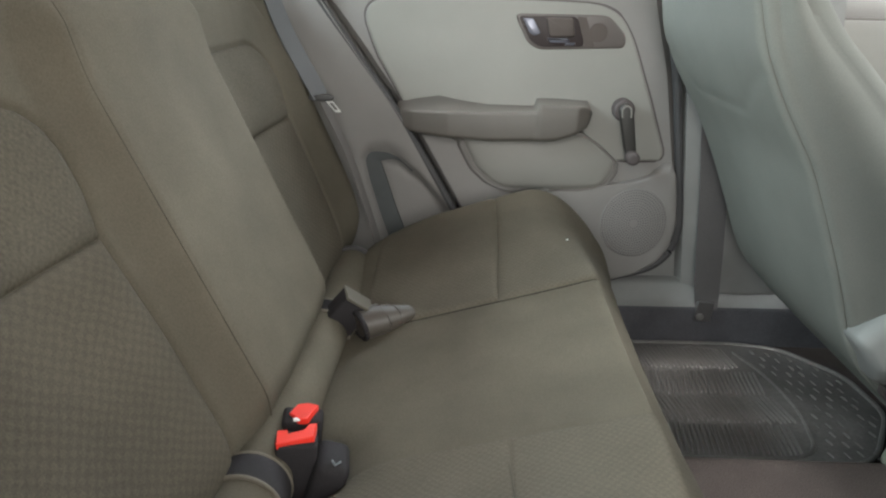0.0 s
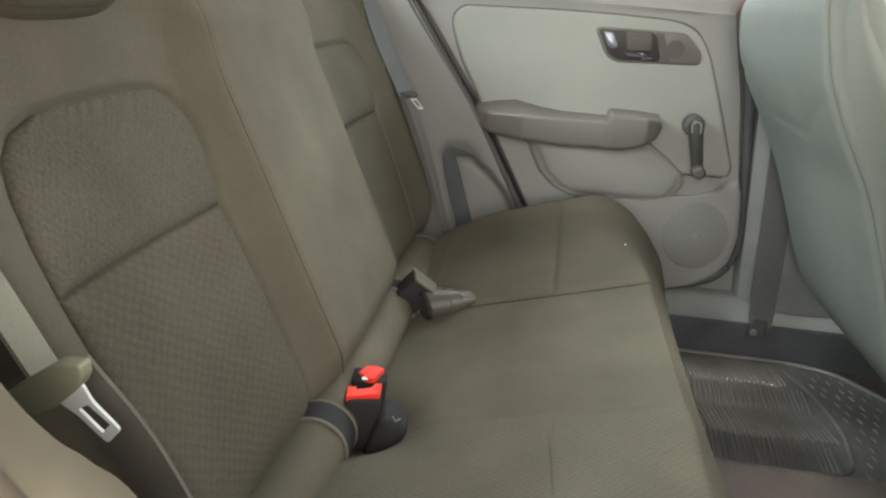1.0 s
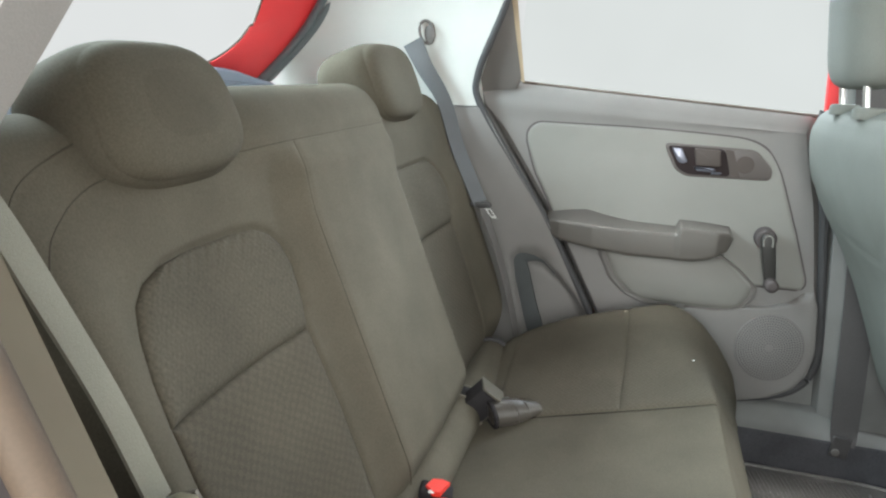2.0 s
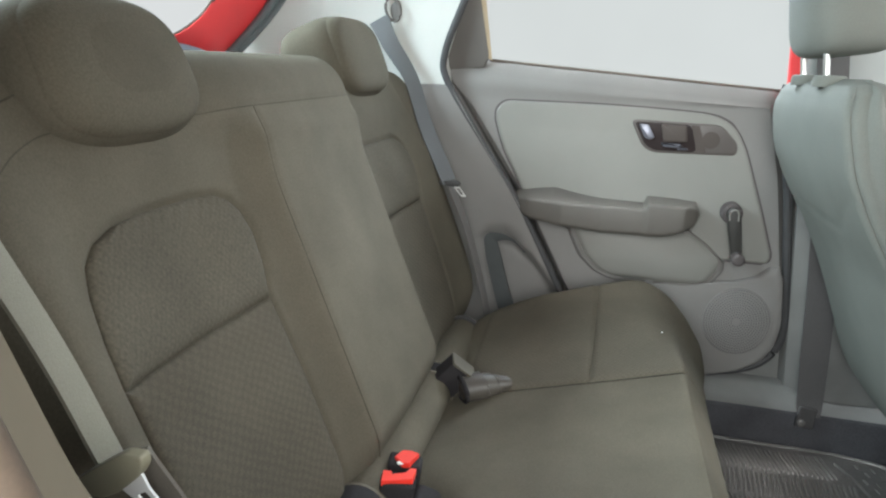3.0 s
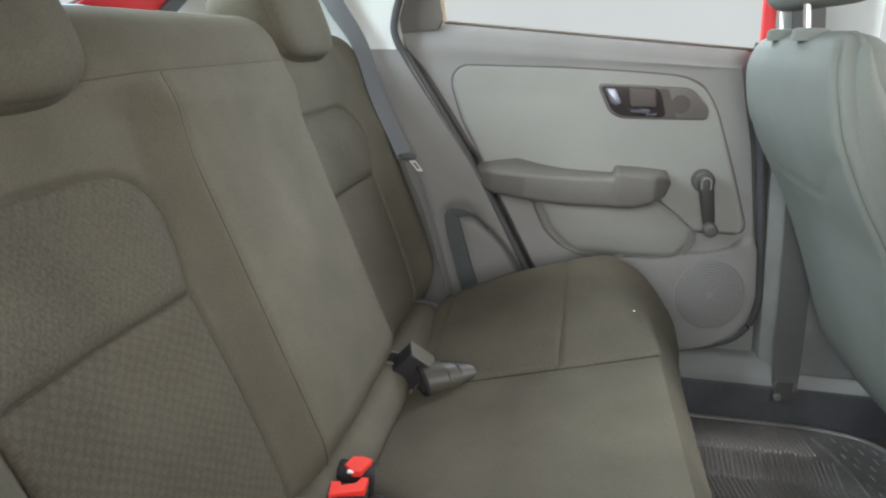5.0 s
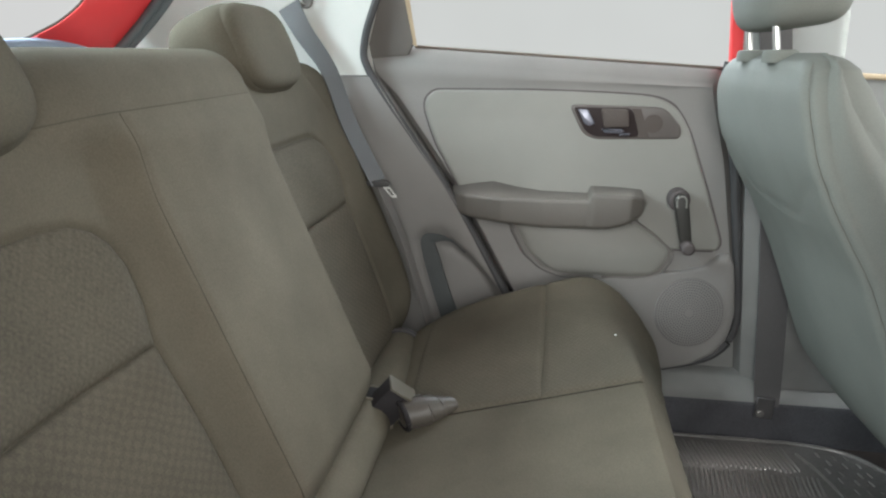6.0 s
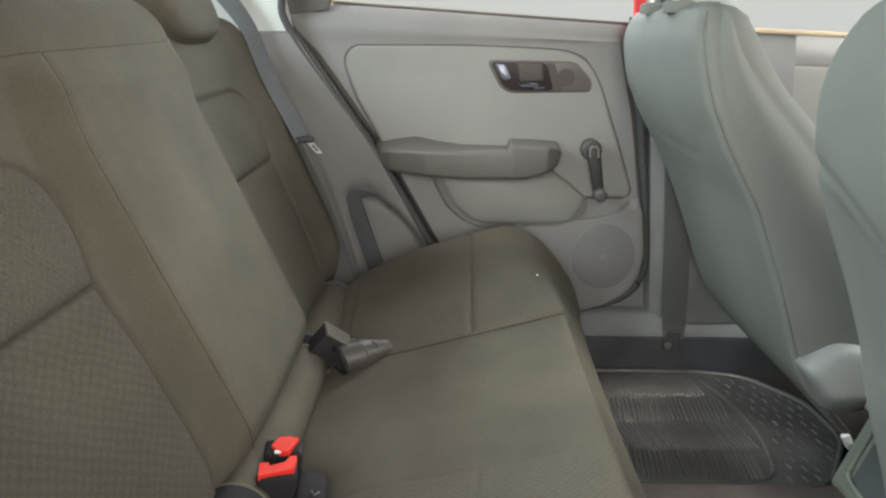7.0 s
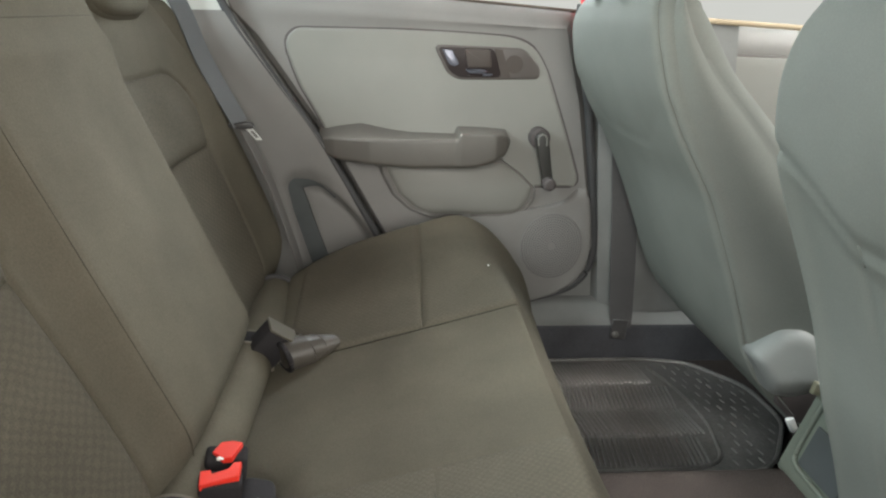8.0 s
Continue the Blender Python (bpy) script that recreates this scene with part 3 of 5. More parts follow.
edge = [Vector((float(a) + 0.003, 0.613, float(b) - 0.002)) for a, b in zip(rx, rz)]
part("edge_seal", tube(edge, 0.0085, 8), SEAL, door, "black rubber edge seal")
# armrest: a shelf with a pull cup at its front end
ARM_T = [(0.020, 0.484), (0.06, 0.492), (0.101, 0.497), (0.15, 0.487), (0.196, 0.481), (0.284, 0.479), (0.290, 0.493), (0.34, 0.492), (0.386, 0.488), (0.392, 0.476)]
ARM_F = [(0.020, 0.472), (0.041, 0.476), (0.286, 0.4775), (0.2905, 0.491), (0.369, 0.487), (0.384, 0.482), (0.392, 0.472)]
ARM_B = [(0.020, 0.440), (0.06, 0.430), (0.20, 0.421), (0.32, 0.423), (0.35, 0.431), (0.381, 0.446), (0.392, 0.466)]
ARM_D = [(0.020, 0.595), (0.05, 0.575), (0.12, 0.552), (0.2, 0.545), (0.28, 0.545), (0.292, 0.541), (0.36, 0.545), (0.385, 0.56), (0.392, 0.58)]
rows = []
for k in range(121):
    x = 0.020 + 0.372 * k / 120
    t, b, yf = lerp(ARM_T, x), lerp(ARM_B, x), lerp(ARM_D, x)
    yb = door_y(0.46) + 0.004
    r = min(0.007, (t - b) * 0.3, (yb - yf) * 0.4)
    tf = min(lerp(ARM_F, x), t)
    loop = [(yb, b - 0.004), (yf + r * 2.2, b)]
    loop += [(yf + r * 1.4 - r * 1.4 * math.sin(q), b + r * 1.4 - r * 1.4 * math.cos(q)) for q in (0.3, 0.8, 1.2, 1.57)]
    loop += [(yf + r - r * math.cos(q), tf - r + r * math.sin(q)) for q in (0.0, 0.4, 0.8, 1.2, 1.57)]
    loop += [(yb - 0.006, t), (yb, t + 0.002)]
    rows.append([(x, y, z) for y, z in loop])
arm = part("armrest", grid(rows, close_v=True, caps=True), ARM_PLASTIC, door, "dark brown-grey moulded armrest")
# inner handle
HB = fillet([(0.241, 0.647), (0.268, 0.594), (0.290, 0.582), (0.449, 0.585), (0.450, 0.608), (0.416, 0.643)], 0.014, 5)
bez = part("handle_bezel", prism(HB, lambda u, v, w: (u, 0.6235 - w, v), 0.005, 0.003, 3), BEZEL, door, "grey-brown inner handle bezel")
rec = fillet([(0.248, 0.643), (0.273, 0.597), (0.292, 0.587), (0.374, 0.588), (0.358, 0.641)], 0.010, 4)
part("recess", prism(rec, lambda u, v, w: (u, 0.6205 - w, v), 0.0032, 0.001, 1), GLOSS_BLACK, bez, "glossy black handle recess")
part("lever", prism(fillet([(0.300, 0.640), (0.350, 0.639), (0.354, 0.606), (0.308, 0.605)], 0.005, 3), lambda u, v, w: (u, 0.619 - w, v), 0.008, 0.003, 3), LEVER, bez, "dark brown pull lever")
part("lever_tip", prism(fillet([(0.303, 0.6025), (0.340, 0.6025), (0.346, 0.5985), (0.338, 0.5945), (0.310, 0.5955)], 0.0015, 2), lambda u, v, w: (u, 0.618 - w, v), 0.007, 0.002, 2), TAB, bez, "pale lever edge")
part("lever_tip", prism(fillet([(0.340, 0.5950), (0.357, 0.5945), (0.353, 0.5905), (0.336, 0.5905)], 0.0012, 2), lambda u, v, w: (u, 0.618 - w, v), 0.006, 0.002, 2), TAB, bez, "pale lever edge")
part("recess_edge", prism([(0.358, 0.641), (0.374, 0.640), (0.392, 0.588), (0.374, 0.588)], lambda u, v, w: (u, 0.6199 - w, v), 0.0022, 0.0006, 1), LEVER, bez, "dark maroon edge of the recess")
part("lock_button", prism(fillet([(0.257, 0.639), (0.277, 0.638), (0.291, 0.612), (0.281, 0.607), (0.271, 0.612)], 0.004, 3), lambda u, v, w: (u, 0.619 - w, v), 0.005, 0.002, 2), TAB, bez, "blue-grey lock tab")
circle = [(0.398 + 0.017 * math.cos(2 * math.pi * k / 28), 0.613 + 0.017 * math.sin(2 * math.pi * k / 28)) for k in range(28)]
part("round_cap", prism(circle, lambda u, v, w: (u, 0.619 - w, v), 0.0012, 0.0004, 1), LEVER, bez, "dark round cap")
# window crank
crank = part("window_crank", prism([(0.453 + 0.020 * math.cos(2 * math.pi * k / 28), 0.474 + 0.021 * math.sin(2 * math.pi * k / 28)) for k in range(28)], lambda u, v, w: (u, 0.614 - w, v), 0.030, 0.006, 3), GAP, door, "black plastic window winder")
armline = fillet([(0.440, 0.478), (0.447, 0.489), (0.460, 0.489), (0.468, 0.476), (0.481, 0.395), (0.476, 0.380), (0.466, 0.380), (0.460, 0.393)], 0.008, 4)
part("crank_arm", prism(armline, lambda u, v, w: (u, 0.586 - w, v), 0.012, 0.004, 3), CRANK, crank)
ringp = [Vector((0.4640, 0.5745, 0.4630))] + [Vector((0.455 + 0.0085 * math.cos(a), 0.5745, 0.474 + 0.0105 * math.sin(a))) for a in [math.pi * k / 16 for k in range(17)]] + [Vector((0.4478, 0.5745, 0.4630))]
part("crank_ring", tube(ringp, 0.0019, 8), LIGHT_PLASTIC, crank, "pale arch on the winder boss")
part("crank_knob", prism([(0.471 + 0.0125 * math.cos(2 * math.pi * k / 24), 0.389 + 0.0125 * math.sin(2 * math.pi * k / 24)) for k in range(24)], lambda u, v, w: (u, 0.576 - w, v), 0.026, 0.006, 4), GAP, crank, "round dark grey knob")
# window frame of the rear door
def leaning(u, v, w, y0=0.628):
    """Window plane: leans inwards with height."""
    return (u, y0 + 0.012 - w - 0.16 * max(0, v - 0.74), v)


win = thing("window_1", "closed rear side window filled with bright daylight", "window", kind="structure")
part("quarter_panel", prism(fillet([(-0.150, 0.7300), (-0.070, 0.7380), (-0.059, 0.7609), (-0.089, 0.9385), (-0.040, 1.1162), (-0.082, 1.1162), (-0.113, 0.9385), (-0.156, 0.7713)], 0.004, 2), lambda u, v, w: leaning(u, v, w), 0.014, 0.003, 2), DARK_PLASTIC, win, "dark grey window corner piece")
part("rear_strip", prism([(-0.063, 0.7567), (-0.054, 0.7525), (-0.078, 0.9385), (-0.030, 1.1162), (-0.040, 1.1162), (-0.089, 0.9385)], lambda u, v, w: leaning(u, v, w), 0.012, 0.002, 1), TAN_FRAME, win, "tan window edge strip")
part("sill_strip", prism([(-0.060, 0.7500), (0.530, 0.7085), (0.530, 0.7150), (-0.060, 0.7560)], lambda u, v, w: leaning(u, v, w, 0.640), 0.006, 0.002, 1), SILL, win, "brown window sill strip")
part("front_frame", prism([(0.527, 0.6850), (0.556, 0.6850), (0.510, 1.1162), (0.482, 1.1162)], lambda u, v, w: leaning(u, v, w), 0.016, 0.003, 2), RED_PAINT, win, "red painted window frame")
pane = part("pane", prism([(-0.072, 0.7452), (0.540, 0.7139), (0.495, 1.1371), (-0.040, 1.1371)], lambda u, v, w: leaning(u, v, w, 0.637), 0.003), GLASS, win, "clear side glass")
pane.visible_shadow = False

# ---- B pillar and front door ----
bp = thing("wall_pillar", "pale upper and grey lower trim of the middle door pillar", "pillar trim", kind="structure")
pts = []
for i in range(30):
    z = 0.70 + 0.46 * i / 29
    pts.append([(x - 0.10 * (z - 0.7), 0.592 - 0.16 * (z - 0.74) - c, z) for x, c in ((0.545, -0.02), (0.552, 0.0), (0.60, 0.008), (0.66, 0.006), (0.705, 0.0), (0.712, -0.02))])
part("upper_trim", skirt(grid(pts), (0, 0.03, 0)), MID_TRIM, bp, "pale upper pillar trim")
pts = []
for i in range(30):
    z = 0.10 + 0.60 * i / 29
    s = 0.10 * (0.7 - z)
    pts.append([(x + s * k, 0.606 - c, z) for x, c, k in ((0.545, -0.03, 0.9), (0.555, 0.0, 0.9), (0.60, 0.016, 0.9), (0.68, 0.018, 0.9), (0.82, 0.014, 1.0), (0.83, -0.03, 1.0))])
part("lower_trim", skirt(grid(pts), (0, 0.03, 0)), PILLAR_LOW, bp, "blue-grey lower pillar trim")
part("aperture_panel", prism([(0.40, 0.06), (0.62, 0.06), (0.60, 0.50), (0.52, 0.50)], lambda u, v, w: (u, 0.642 - w, v), 0.012, 0.003, 1), PILLAR_LOW, bp, "painted door aperture behind the seal")

fd = thing("door_2", "closed grey front car door with a pale insert", "car door", kind="structure")
pts = []
for z in dense(0.12, 0.70, 30):
    pts.append([(0.735 + 0.75 * j / 20, door_y(min(0.757, z + 0.05)) + 0.01, z - 0.03 * j / 20) for j in range(21)])
part("door_panel", skirt(grid(pts), (0, 0.045, 0)), GREY_PLASTIC, fd)
fo = fillet([(0.805, 0.35), (0.79, 0.60), (0.815, 0.636), (1.30, 0.625), (1.30, 0.35)], 0.03, 5)
part("groove", prism([((u - 1.05) * 1.02 + 1.05, (v - 0.49) * 1.03 + 0.49) for u, v in fo], lambda u, v, w: (u, 0.634 - w, v), 0.008, 0.002, 1), DARK_PLASTIC, fd)
part("insert_panel", prism(fo, lambda u, v, w: (u, 0.633 - w, v), 0.010, 0.004, 2), LIGHT_PLASTIC, fd, "pale beige insert panel")
part("sill_strip", prism([(0.725, 0.697), (1.48, 0.660), (1.48, 0.670), (0.725, 0.707)], lambda u, v, w: (u, 0.592 - w, v), 0.012, 0.003, 1), TAN_FRAME, fd)
pane = part("pane", prism([(0.70, 0.69), (1.45, 0.66), (1.15, 1.12), (0.65, 1.12)], lambda u, v, w: leaning(u, v, w, 0.585), 0.003), GLASS, fd)
pane.visible_shadow = False
# near front door and bulkhead close the cabin
slab("wall_front_right", [(0.72, 0.0), (1.6, 0.0), (1.6, 0.62), (0.72, 0.68)], lambda u, v, w: (u, -0.60 - w, v), 0.04, GREY_PLASTIC, "plain grey inner panel of the front car door", "car door")
slab("wall_dashboard", [(-0.60, 0.0), (0.60, 0.0), (0.60, 0.62), (-0.60, 0.62)], lambda u, v, w: (1.5 + w, u, v), 0.1, DARK_PLASTIC, "dark dashboard bulkhead", "dashboard")

# ---- rear bench: backrest ----
LEAN_S, LEAN_C = math.sin(radians(22)), math.cos(radians(22))
S_TOP = 0.566
BACK_W = [(0.0, 0.44), (0.04, 0.50), (0.09, 0.545), (0.16, 0.572), (0.30, 0.588), (0.44, 0.590), (0.50, 0.578), (0.54, 0.555), (0.566, 0.52)]
BACK_NEAR = [(0.0, 0.42), (0.06, 0.44), (0.15, 0.462), (0.25, 0.482), (0.37, 0.495), (0.46, 0.504), (0.50, 0.525), (0.54, 0.535), (0.566, 0.51)]
UP_FAR = [(0.2915, 0.178, 0.412), (0.33, 0.178, 0.430), (0.352, 0.180, 0.436), (0.38, 0.183, 0.430), (0.40, 0.187, 0.416), (0.412, 0.192, 0.398), (0.419, 0.205, 0.375)]
UP = [(0.2915, 0.178, 0.412), (0.33, 0.166, 0.410), (0.365, 0.163, 0.402), (0.39, 0.170, 0.390), (0.405, 0.183, 0.372), (0.414, 0.203, 0.345), (0.418, 0.24, 0.30)]
LOW = [(0.020, 0.174, 0.380), (0.12, 0.172, 0.40), (0.20, 0.172, 0.408), (0.2905, 0.178, 0.412)]
SEAMS_BACK = [[(-0.19, 0.494), (0.16, 0.497)], [(-0.116, 0.493), (-0.117, 0.35), (-0.118, 0.05)], [(0.188, 0.515), (0.196, 0.54), (0.2, 0.57)],
              [(-0.462, 0.435), (-0.452, 0.456), (-0.436, 0.471), (-0.417, 0.483), (-0.390, 0.492), (-0.35, 0.4935), (-0.30, 0.494), (-0.25, 0.494), (-0.19, 0.494)], [(0.44, 0.52), (0.50, 0.44), (0.53, 0.30), (0.50, 0.08)], [(-0.400, 0.523), (-0.436, 0.511), (-0.460, 0.498), (-0.474, 0.482), (-0.484, 0.462)]]


for k in (1, -1):
    inner = 0.192 if k > 0 else 0.0
    up = UP_FAR if k > 0 else UP
    loop = [(k * max(l, inner), b) for b, l, r in LOW] + [(k * max(l, inner), b) for b, l, r in up] + [(k * r, b) for b, l, r in up[::-1]] + [(k * r, b) for b, l, r in LOW[::-1]]
    SEAMS_BACK.append(loop)
    SEAMS_BACK.append([(k * max(0.178, inner), 0.291), (k * 0.412, 0.291)])


THIN = SEAMS_BACK[:6]


def back_offset(y, s, seams=True, block=1.0):
    """How far the backrest stands proud of its mean plane."""
    c = 0.024 * min(1.0, max(0.0, (y + 0.166) / 0.048)) ** 1.3 * smooth((0.190 - y) / 0.026)
    c *= smooth(s / 0.08) * block
    bol = 0.018 * math.exp(-((abs(y) - (0.505 if y > 0 else 0.445)) / (0.055 if y > 0 else 0.035)) ** 2) * smooth((0.50 - s) / 0.15)
    c += 0.004 * math.exp(-((y + 0.02) / 0.08) ** 2)
    k = smooth((s - 0.455) / 0.04)
    c = c * (1 - k) + k * 0.018 * smooth((y + 0.25) / 0.12) * smooth((0.205 - y) / 0.05) * block
    shoulder = 0.012 * smooth((s - 0.40) / 0.10)
    dip = -0.010 * math.exp(-((abs(y) - 0.29) / 0.09) ** 2) * smooth((0.48 - s) / 0.08) * smooth(s / 0.05)
    if not seams:
        return c + bol + shoulder + dip
    g = 0.0
    for line in SEAMS_BACK:
        d = near_line(line, y, s)
        if d < 0.02:
            g = min(g, -(0.0015 if line in THIN else 0.0050) * math.exp(-(d / 0.0048) ** 2))
    return c + bol + shoulder + dip + g


def back_point(y, s, off):
    s += 0.012 * smooth((y + 0.27) / 0.10) * smooth((0.215 - y) / 0.04) * smooth((s - 0.505) / 0.055)
    return (-0.030 - s * LEAN_S + off * LEAN_C, y, 0.22 + s * LEAN_C + off * LEAN_S)


def edge_round(d, r, depth):
    k = 1 - min(1.0, max(0.0, d / r))
    return -depth * (1 - math.sqrt(max(0.0, 1 - k * k)))


bench = thing("rear_bench", "brown-grey fabric rear car bench with patterned inserts", "car seat")
pts = []
NY, NS = 340, 230
for i in range(NS + 1):
    v = i / NS
    s = S_TOP * (v if v < 0.85 else 0.85 + 0.15 * math.sin((v - 0.85) / 0.15 * math.pi / 2))
    w = lerp(BACK_W, s)
    row = []
    for j in range(NY + 1):
        u = -1 + 2 * j / NY
        u = math.copysign(abs(u) if abs(u) < 0.9 else 0.9 + 0.1 * math.sin((abs(u) - 0.9) / 0.1 * math.pi / 2), u)
        y = w * u if u > 0 else lerp(BACK_NEAR, s) * u
        off = back_offset(y, s) + edge_round(w * (1 - abs(u)), 0.05, 0.07) + edge_round(S_TOP - s, 0.055, 0.075) + edge_round(s, 0.085, 0.080)
        row.append(back_point(y, s, off))
    pts.append(row)
backrest = part("backrest", skirt(grid(pts), (-0.05, 0, -0.02)), FABRIC, bench, "plain brown-grey woven seat cover")


SEAM_SOFT = material("soft_seam_thread", (0.070, 0.061, 0.047), rough=0.95, blotch=0.2, spec=0.1)
SEAM = material("seam_thread", (0.050, 0.044, 0.034), rough=0.95, blotch=0.2, spec=0.1)
for line in SEAMS_BACK[:2] + SEAMS_BACK[3:4] + SEAMS_BACK[5:6]:
    run = [Vector(back_point(p.x, p.y, back_offset(p.x, p.y) - 0.0002)) for p in spline([(a, b, 0.0) for a, b in line], 60)]
    part("seam", tube(run, 0.0008, 6), SEAM_SOFT, backrest, "thin dark sewn seam")


def pad(name, surf, rows_ab, mat, parent, label, puff=0.004, sink=0.005, n=60, m=60, rim=0.020, pucker=0.0):
    """A padded panel sewn into a surface. rows_ab: (b, a_left, a_right) from one end to the other."""
    bs = [r[0] for r in rows_ab]
    left, right = [(r[0], r[1]) for r in rows_ab], [(r[0], r[2]) for r in rows_ab]
    pts = []
    for b in dense(bs[0], bs[-1], m):
        a0, a1 = lerp(left, b), lerp(right, b)
        row = []
        for j in range(n + 1):
            a = a0 + (a1 - a0) * (0.5 - 0.5 * math.cos(math.pi * j / n))
            d = min(a - a0, a1 - a, b - bs[0], bs[-1] - b)
            k = 1 - min(1.0, max(0.0, d) / rim)
            fold = pucker * math.sin(2 * math.pi * (a - 0.8 * b) / 0.016 + 1.7 * math.sin(a * 60)) * math.exp(-(bs[-1] - b) / 0.009) * (1 - k * k)
            row.append(surf(a, b, fold - sink + (puff + sink) * math.sqrt(max(0.0, 1 - k * k))))
        pts.append(row)
    return part(name, grid(pts), mat, parent, label)


def back_surface(y, s, off):
    return back_point(y, s, back_offset(y, s, False) + edge_round(s, 0.085, 0.080) + off)


def outer_surface(y, s, off):
    """The backrest's face without the raised middle block, for the panels that pass behind its edge."""
    puff = 0.010 * math.exp(-((y - 0.31) / 0.065) ** 2 - ((s - 0.36) / 0.042) ** 2)
    return back_point(y, s, back_offset(y, s, False, 0.0) + edge_round(s, 0.085, 0.080) + off + puff)


for sgn in (1, -1):
    for nm, tab, mt, lb in (("upper_insert", UP_FAR if sgn > 0 else UP, INSERT_TOP, "finely mottled fabric insert"), ("lower_insert", LOW, INSERT_LOW, "fabric insert with a small dotted lattice")):
        rows_ab = [(b, l, r) if sgn > 0 else (b, -r, -l) for b, l, r in tab]
        pad(nm, outer_surface if sgn > 0 else back_surface, rows_ab, mt, backrest, lb, n=110, pucker=0.0022 if nm == "upper_insert" and sgn < 0 else 0.0)

# roll along the foot of the backrest, with straps round it
roll_pts = [(-0.042, -0.56 + 0.99 * k / 40, 0.226) for k in range(41)]
roll_r = [0.036 - 0.012 * (1 - min(1, k / 2)) - 0.012 * (1 - min(1, (40 - k) / 2)) for k in range(41)]
roll = part("lower_roll", tube(roll_pts, roll_r, 24), FABRIC, bench, "fabric roll along the foot of the backrest")


def band(name, y, width, r, mat, label):
    rows = []
    for k, (dy, dr) in enumerate(((-0.5, -0.004), (-0.5, 0.0), (-0.2, 0.0012), (0.2, 0.0012), (0.5, 0.0), (0.5, -0.004))):
        rows.append([(-0.042 + (r + dr) * math.cos(a), y + dy * width, 0.226 + (r + dr) * math.sin(a)) for a in [2 * math.pi * q / 28 for q in range(28)]])
    return part(name, grid(rows, close_v=True), mat, roll, label)


for y in (-0.184, 0.163):
    band("strap_loop", y, 0.030, 0.0385, STRAP, "black strap round the roll")
    band("cream_edge", y - 0.017, 0.004, 0.0385, PIPING, "cream binding")
    band("cream_edge", y + 0.017, 0.004, 0.0385, PIPING, "cream binding")
band("end_band", 0.395, 0.012, 0.039, WEB_DARK, "dark grey end band")

# ---- rear bench: cushion ----
CUSH_W = [(-0.05, 0.45), (0.0, 0.50), (0.05, 0.545), (0.10, 0.572), (0.20, 0.588), (0.30, 0.592), (0.35, 0.582), (0.38, 0.56), (0.41, 0.53)]
X0 = -0.035
SEAMS_CUSH = [[(0.0, k * 0.160), (0.20, k * 0.162), (0.30, k * 0.164), (0.345, k * 0.166)] for k in (1, -0.9)]
SEAMS_CUSH += [[(0.206, k * 0.163), (0.212, k * 0.30), (0.214, k * 0.52)] for k in (1, -1)]
SEAMS_CUSH += [[(0.338, -0.40), (0.340, 0.0), (0.342, 0.166)]]


def front_x(y):
    """How far the cushion reaches forward: a little farther at its rounded outer ends."""
    return 0.392 + 0.018 * smooth((abs(y) - 0.24) / 0.20)


def front_drop(x, y):
    """The cushion turns down along its front edge: in a facet at its middle, in a wide round at its outer ends."""
    d = max(0.0, x - 0.338)
    facet = (1.0 * d + 12.0 * d * d) * smooth(d / 0.018)
    wide = 6.0 * max(0.0, x - 0.26) ** 2
    k = smooth((abs(y) - 0.165) / 0.20)
    return facet * (1 - k) + wide * k


def cush_z(x, y, seams=True):
    base = 0.220 + 0.268 * x
    side = 0.046 * smooth((abs(y) - 0.135) / 0.32)
    mid = -0.005 * math.exp(-(y / 0.13) ** 2)
    mid -= 0.034 * math.exp(-((x - 0.010) / 0.045) ** 2 - ((y + 0.135) / 0.050) ** 2)
    rest = base + side + mid - front_drop(x, y)
    if not seams:
        return rest
    g = 0.0
    for line in SEAMS_CUSH:
        d = near_line(line, x, y)
        if d < 0.02:
            g = min(g, -(0.0008 if line is SEAMS_CUSH[4] else 0.0012 if line[0][1] < 0 else 0.0034) * math.exp(-(d / 0.0034) ** 2))
    return rest + g


pts = []
NX = 120
for i in range(NX + 1):
    v = i / NX
    v = v if v < 0.8 else 0.8 + 0.2 * math.sin((v - 0.8) / 0.2 * math.pi / 2)
    row = []
    for j in range(NY + 1):
        u = -1 + 2 * j / NY
        u = math.copysign(abs(u) if abs(u) < 0.88 else 0.88 + 0.12 * math.sin((abs(u) - 0.88) / 0.12 * math.pi / 2), u)
        x = X0 + (front_x(0.57 * u) - X0) * v
        w = lerp(CUSH_W, x)
        y = w * u
        row.append((x, y, cush_z(x, y) + edge_round(w - abs(y), 0.10, 0.085) + edge_round(front_x(y) - x, 0.010, 0.012) + edge_round(x - X0, 0.03, 0.03)))
    pts.append(row)
cushion = part("cushion", skirt(grid(pts), (-0.02, 0, -0.15)), FABRIC, bench, "plain brown-grey woven cushion cover")


def cush_surface(a, b, off):
    return (b, a, cush_z(b, a, False) + edge_round(lerp(CUSH_W, b) - abs(a), 0.10, 0.085) + off)


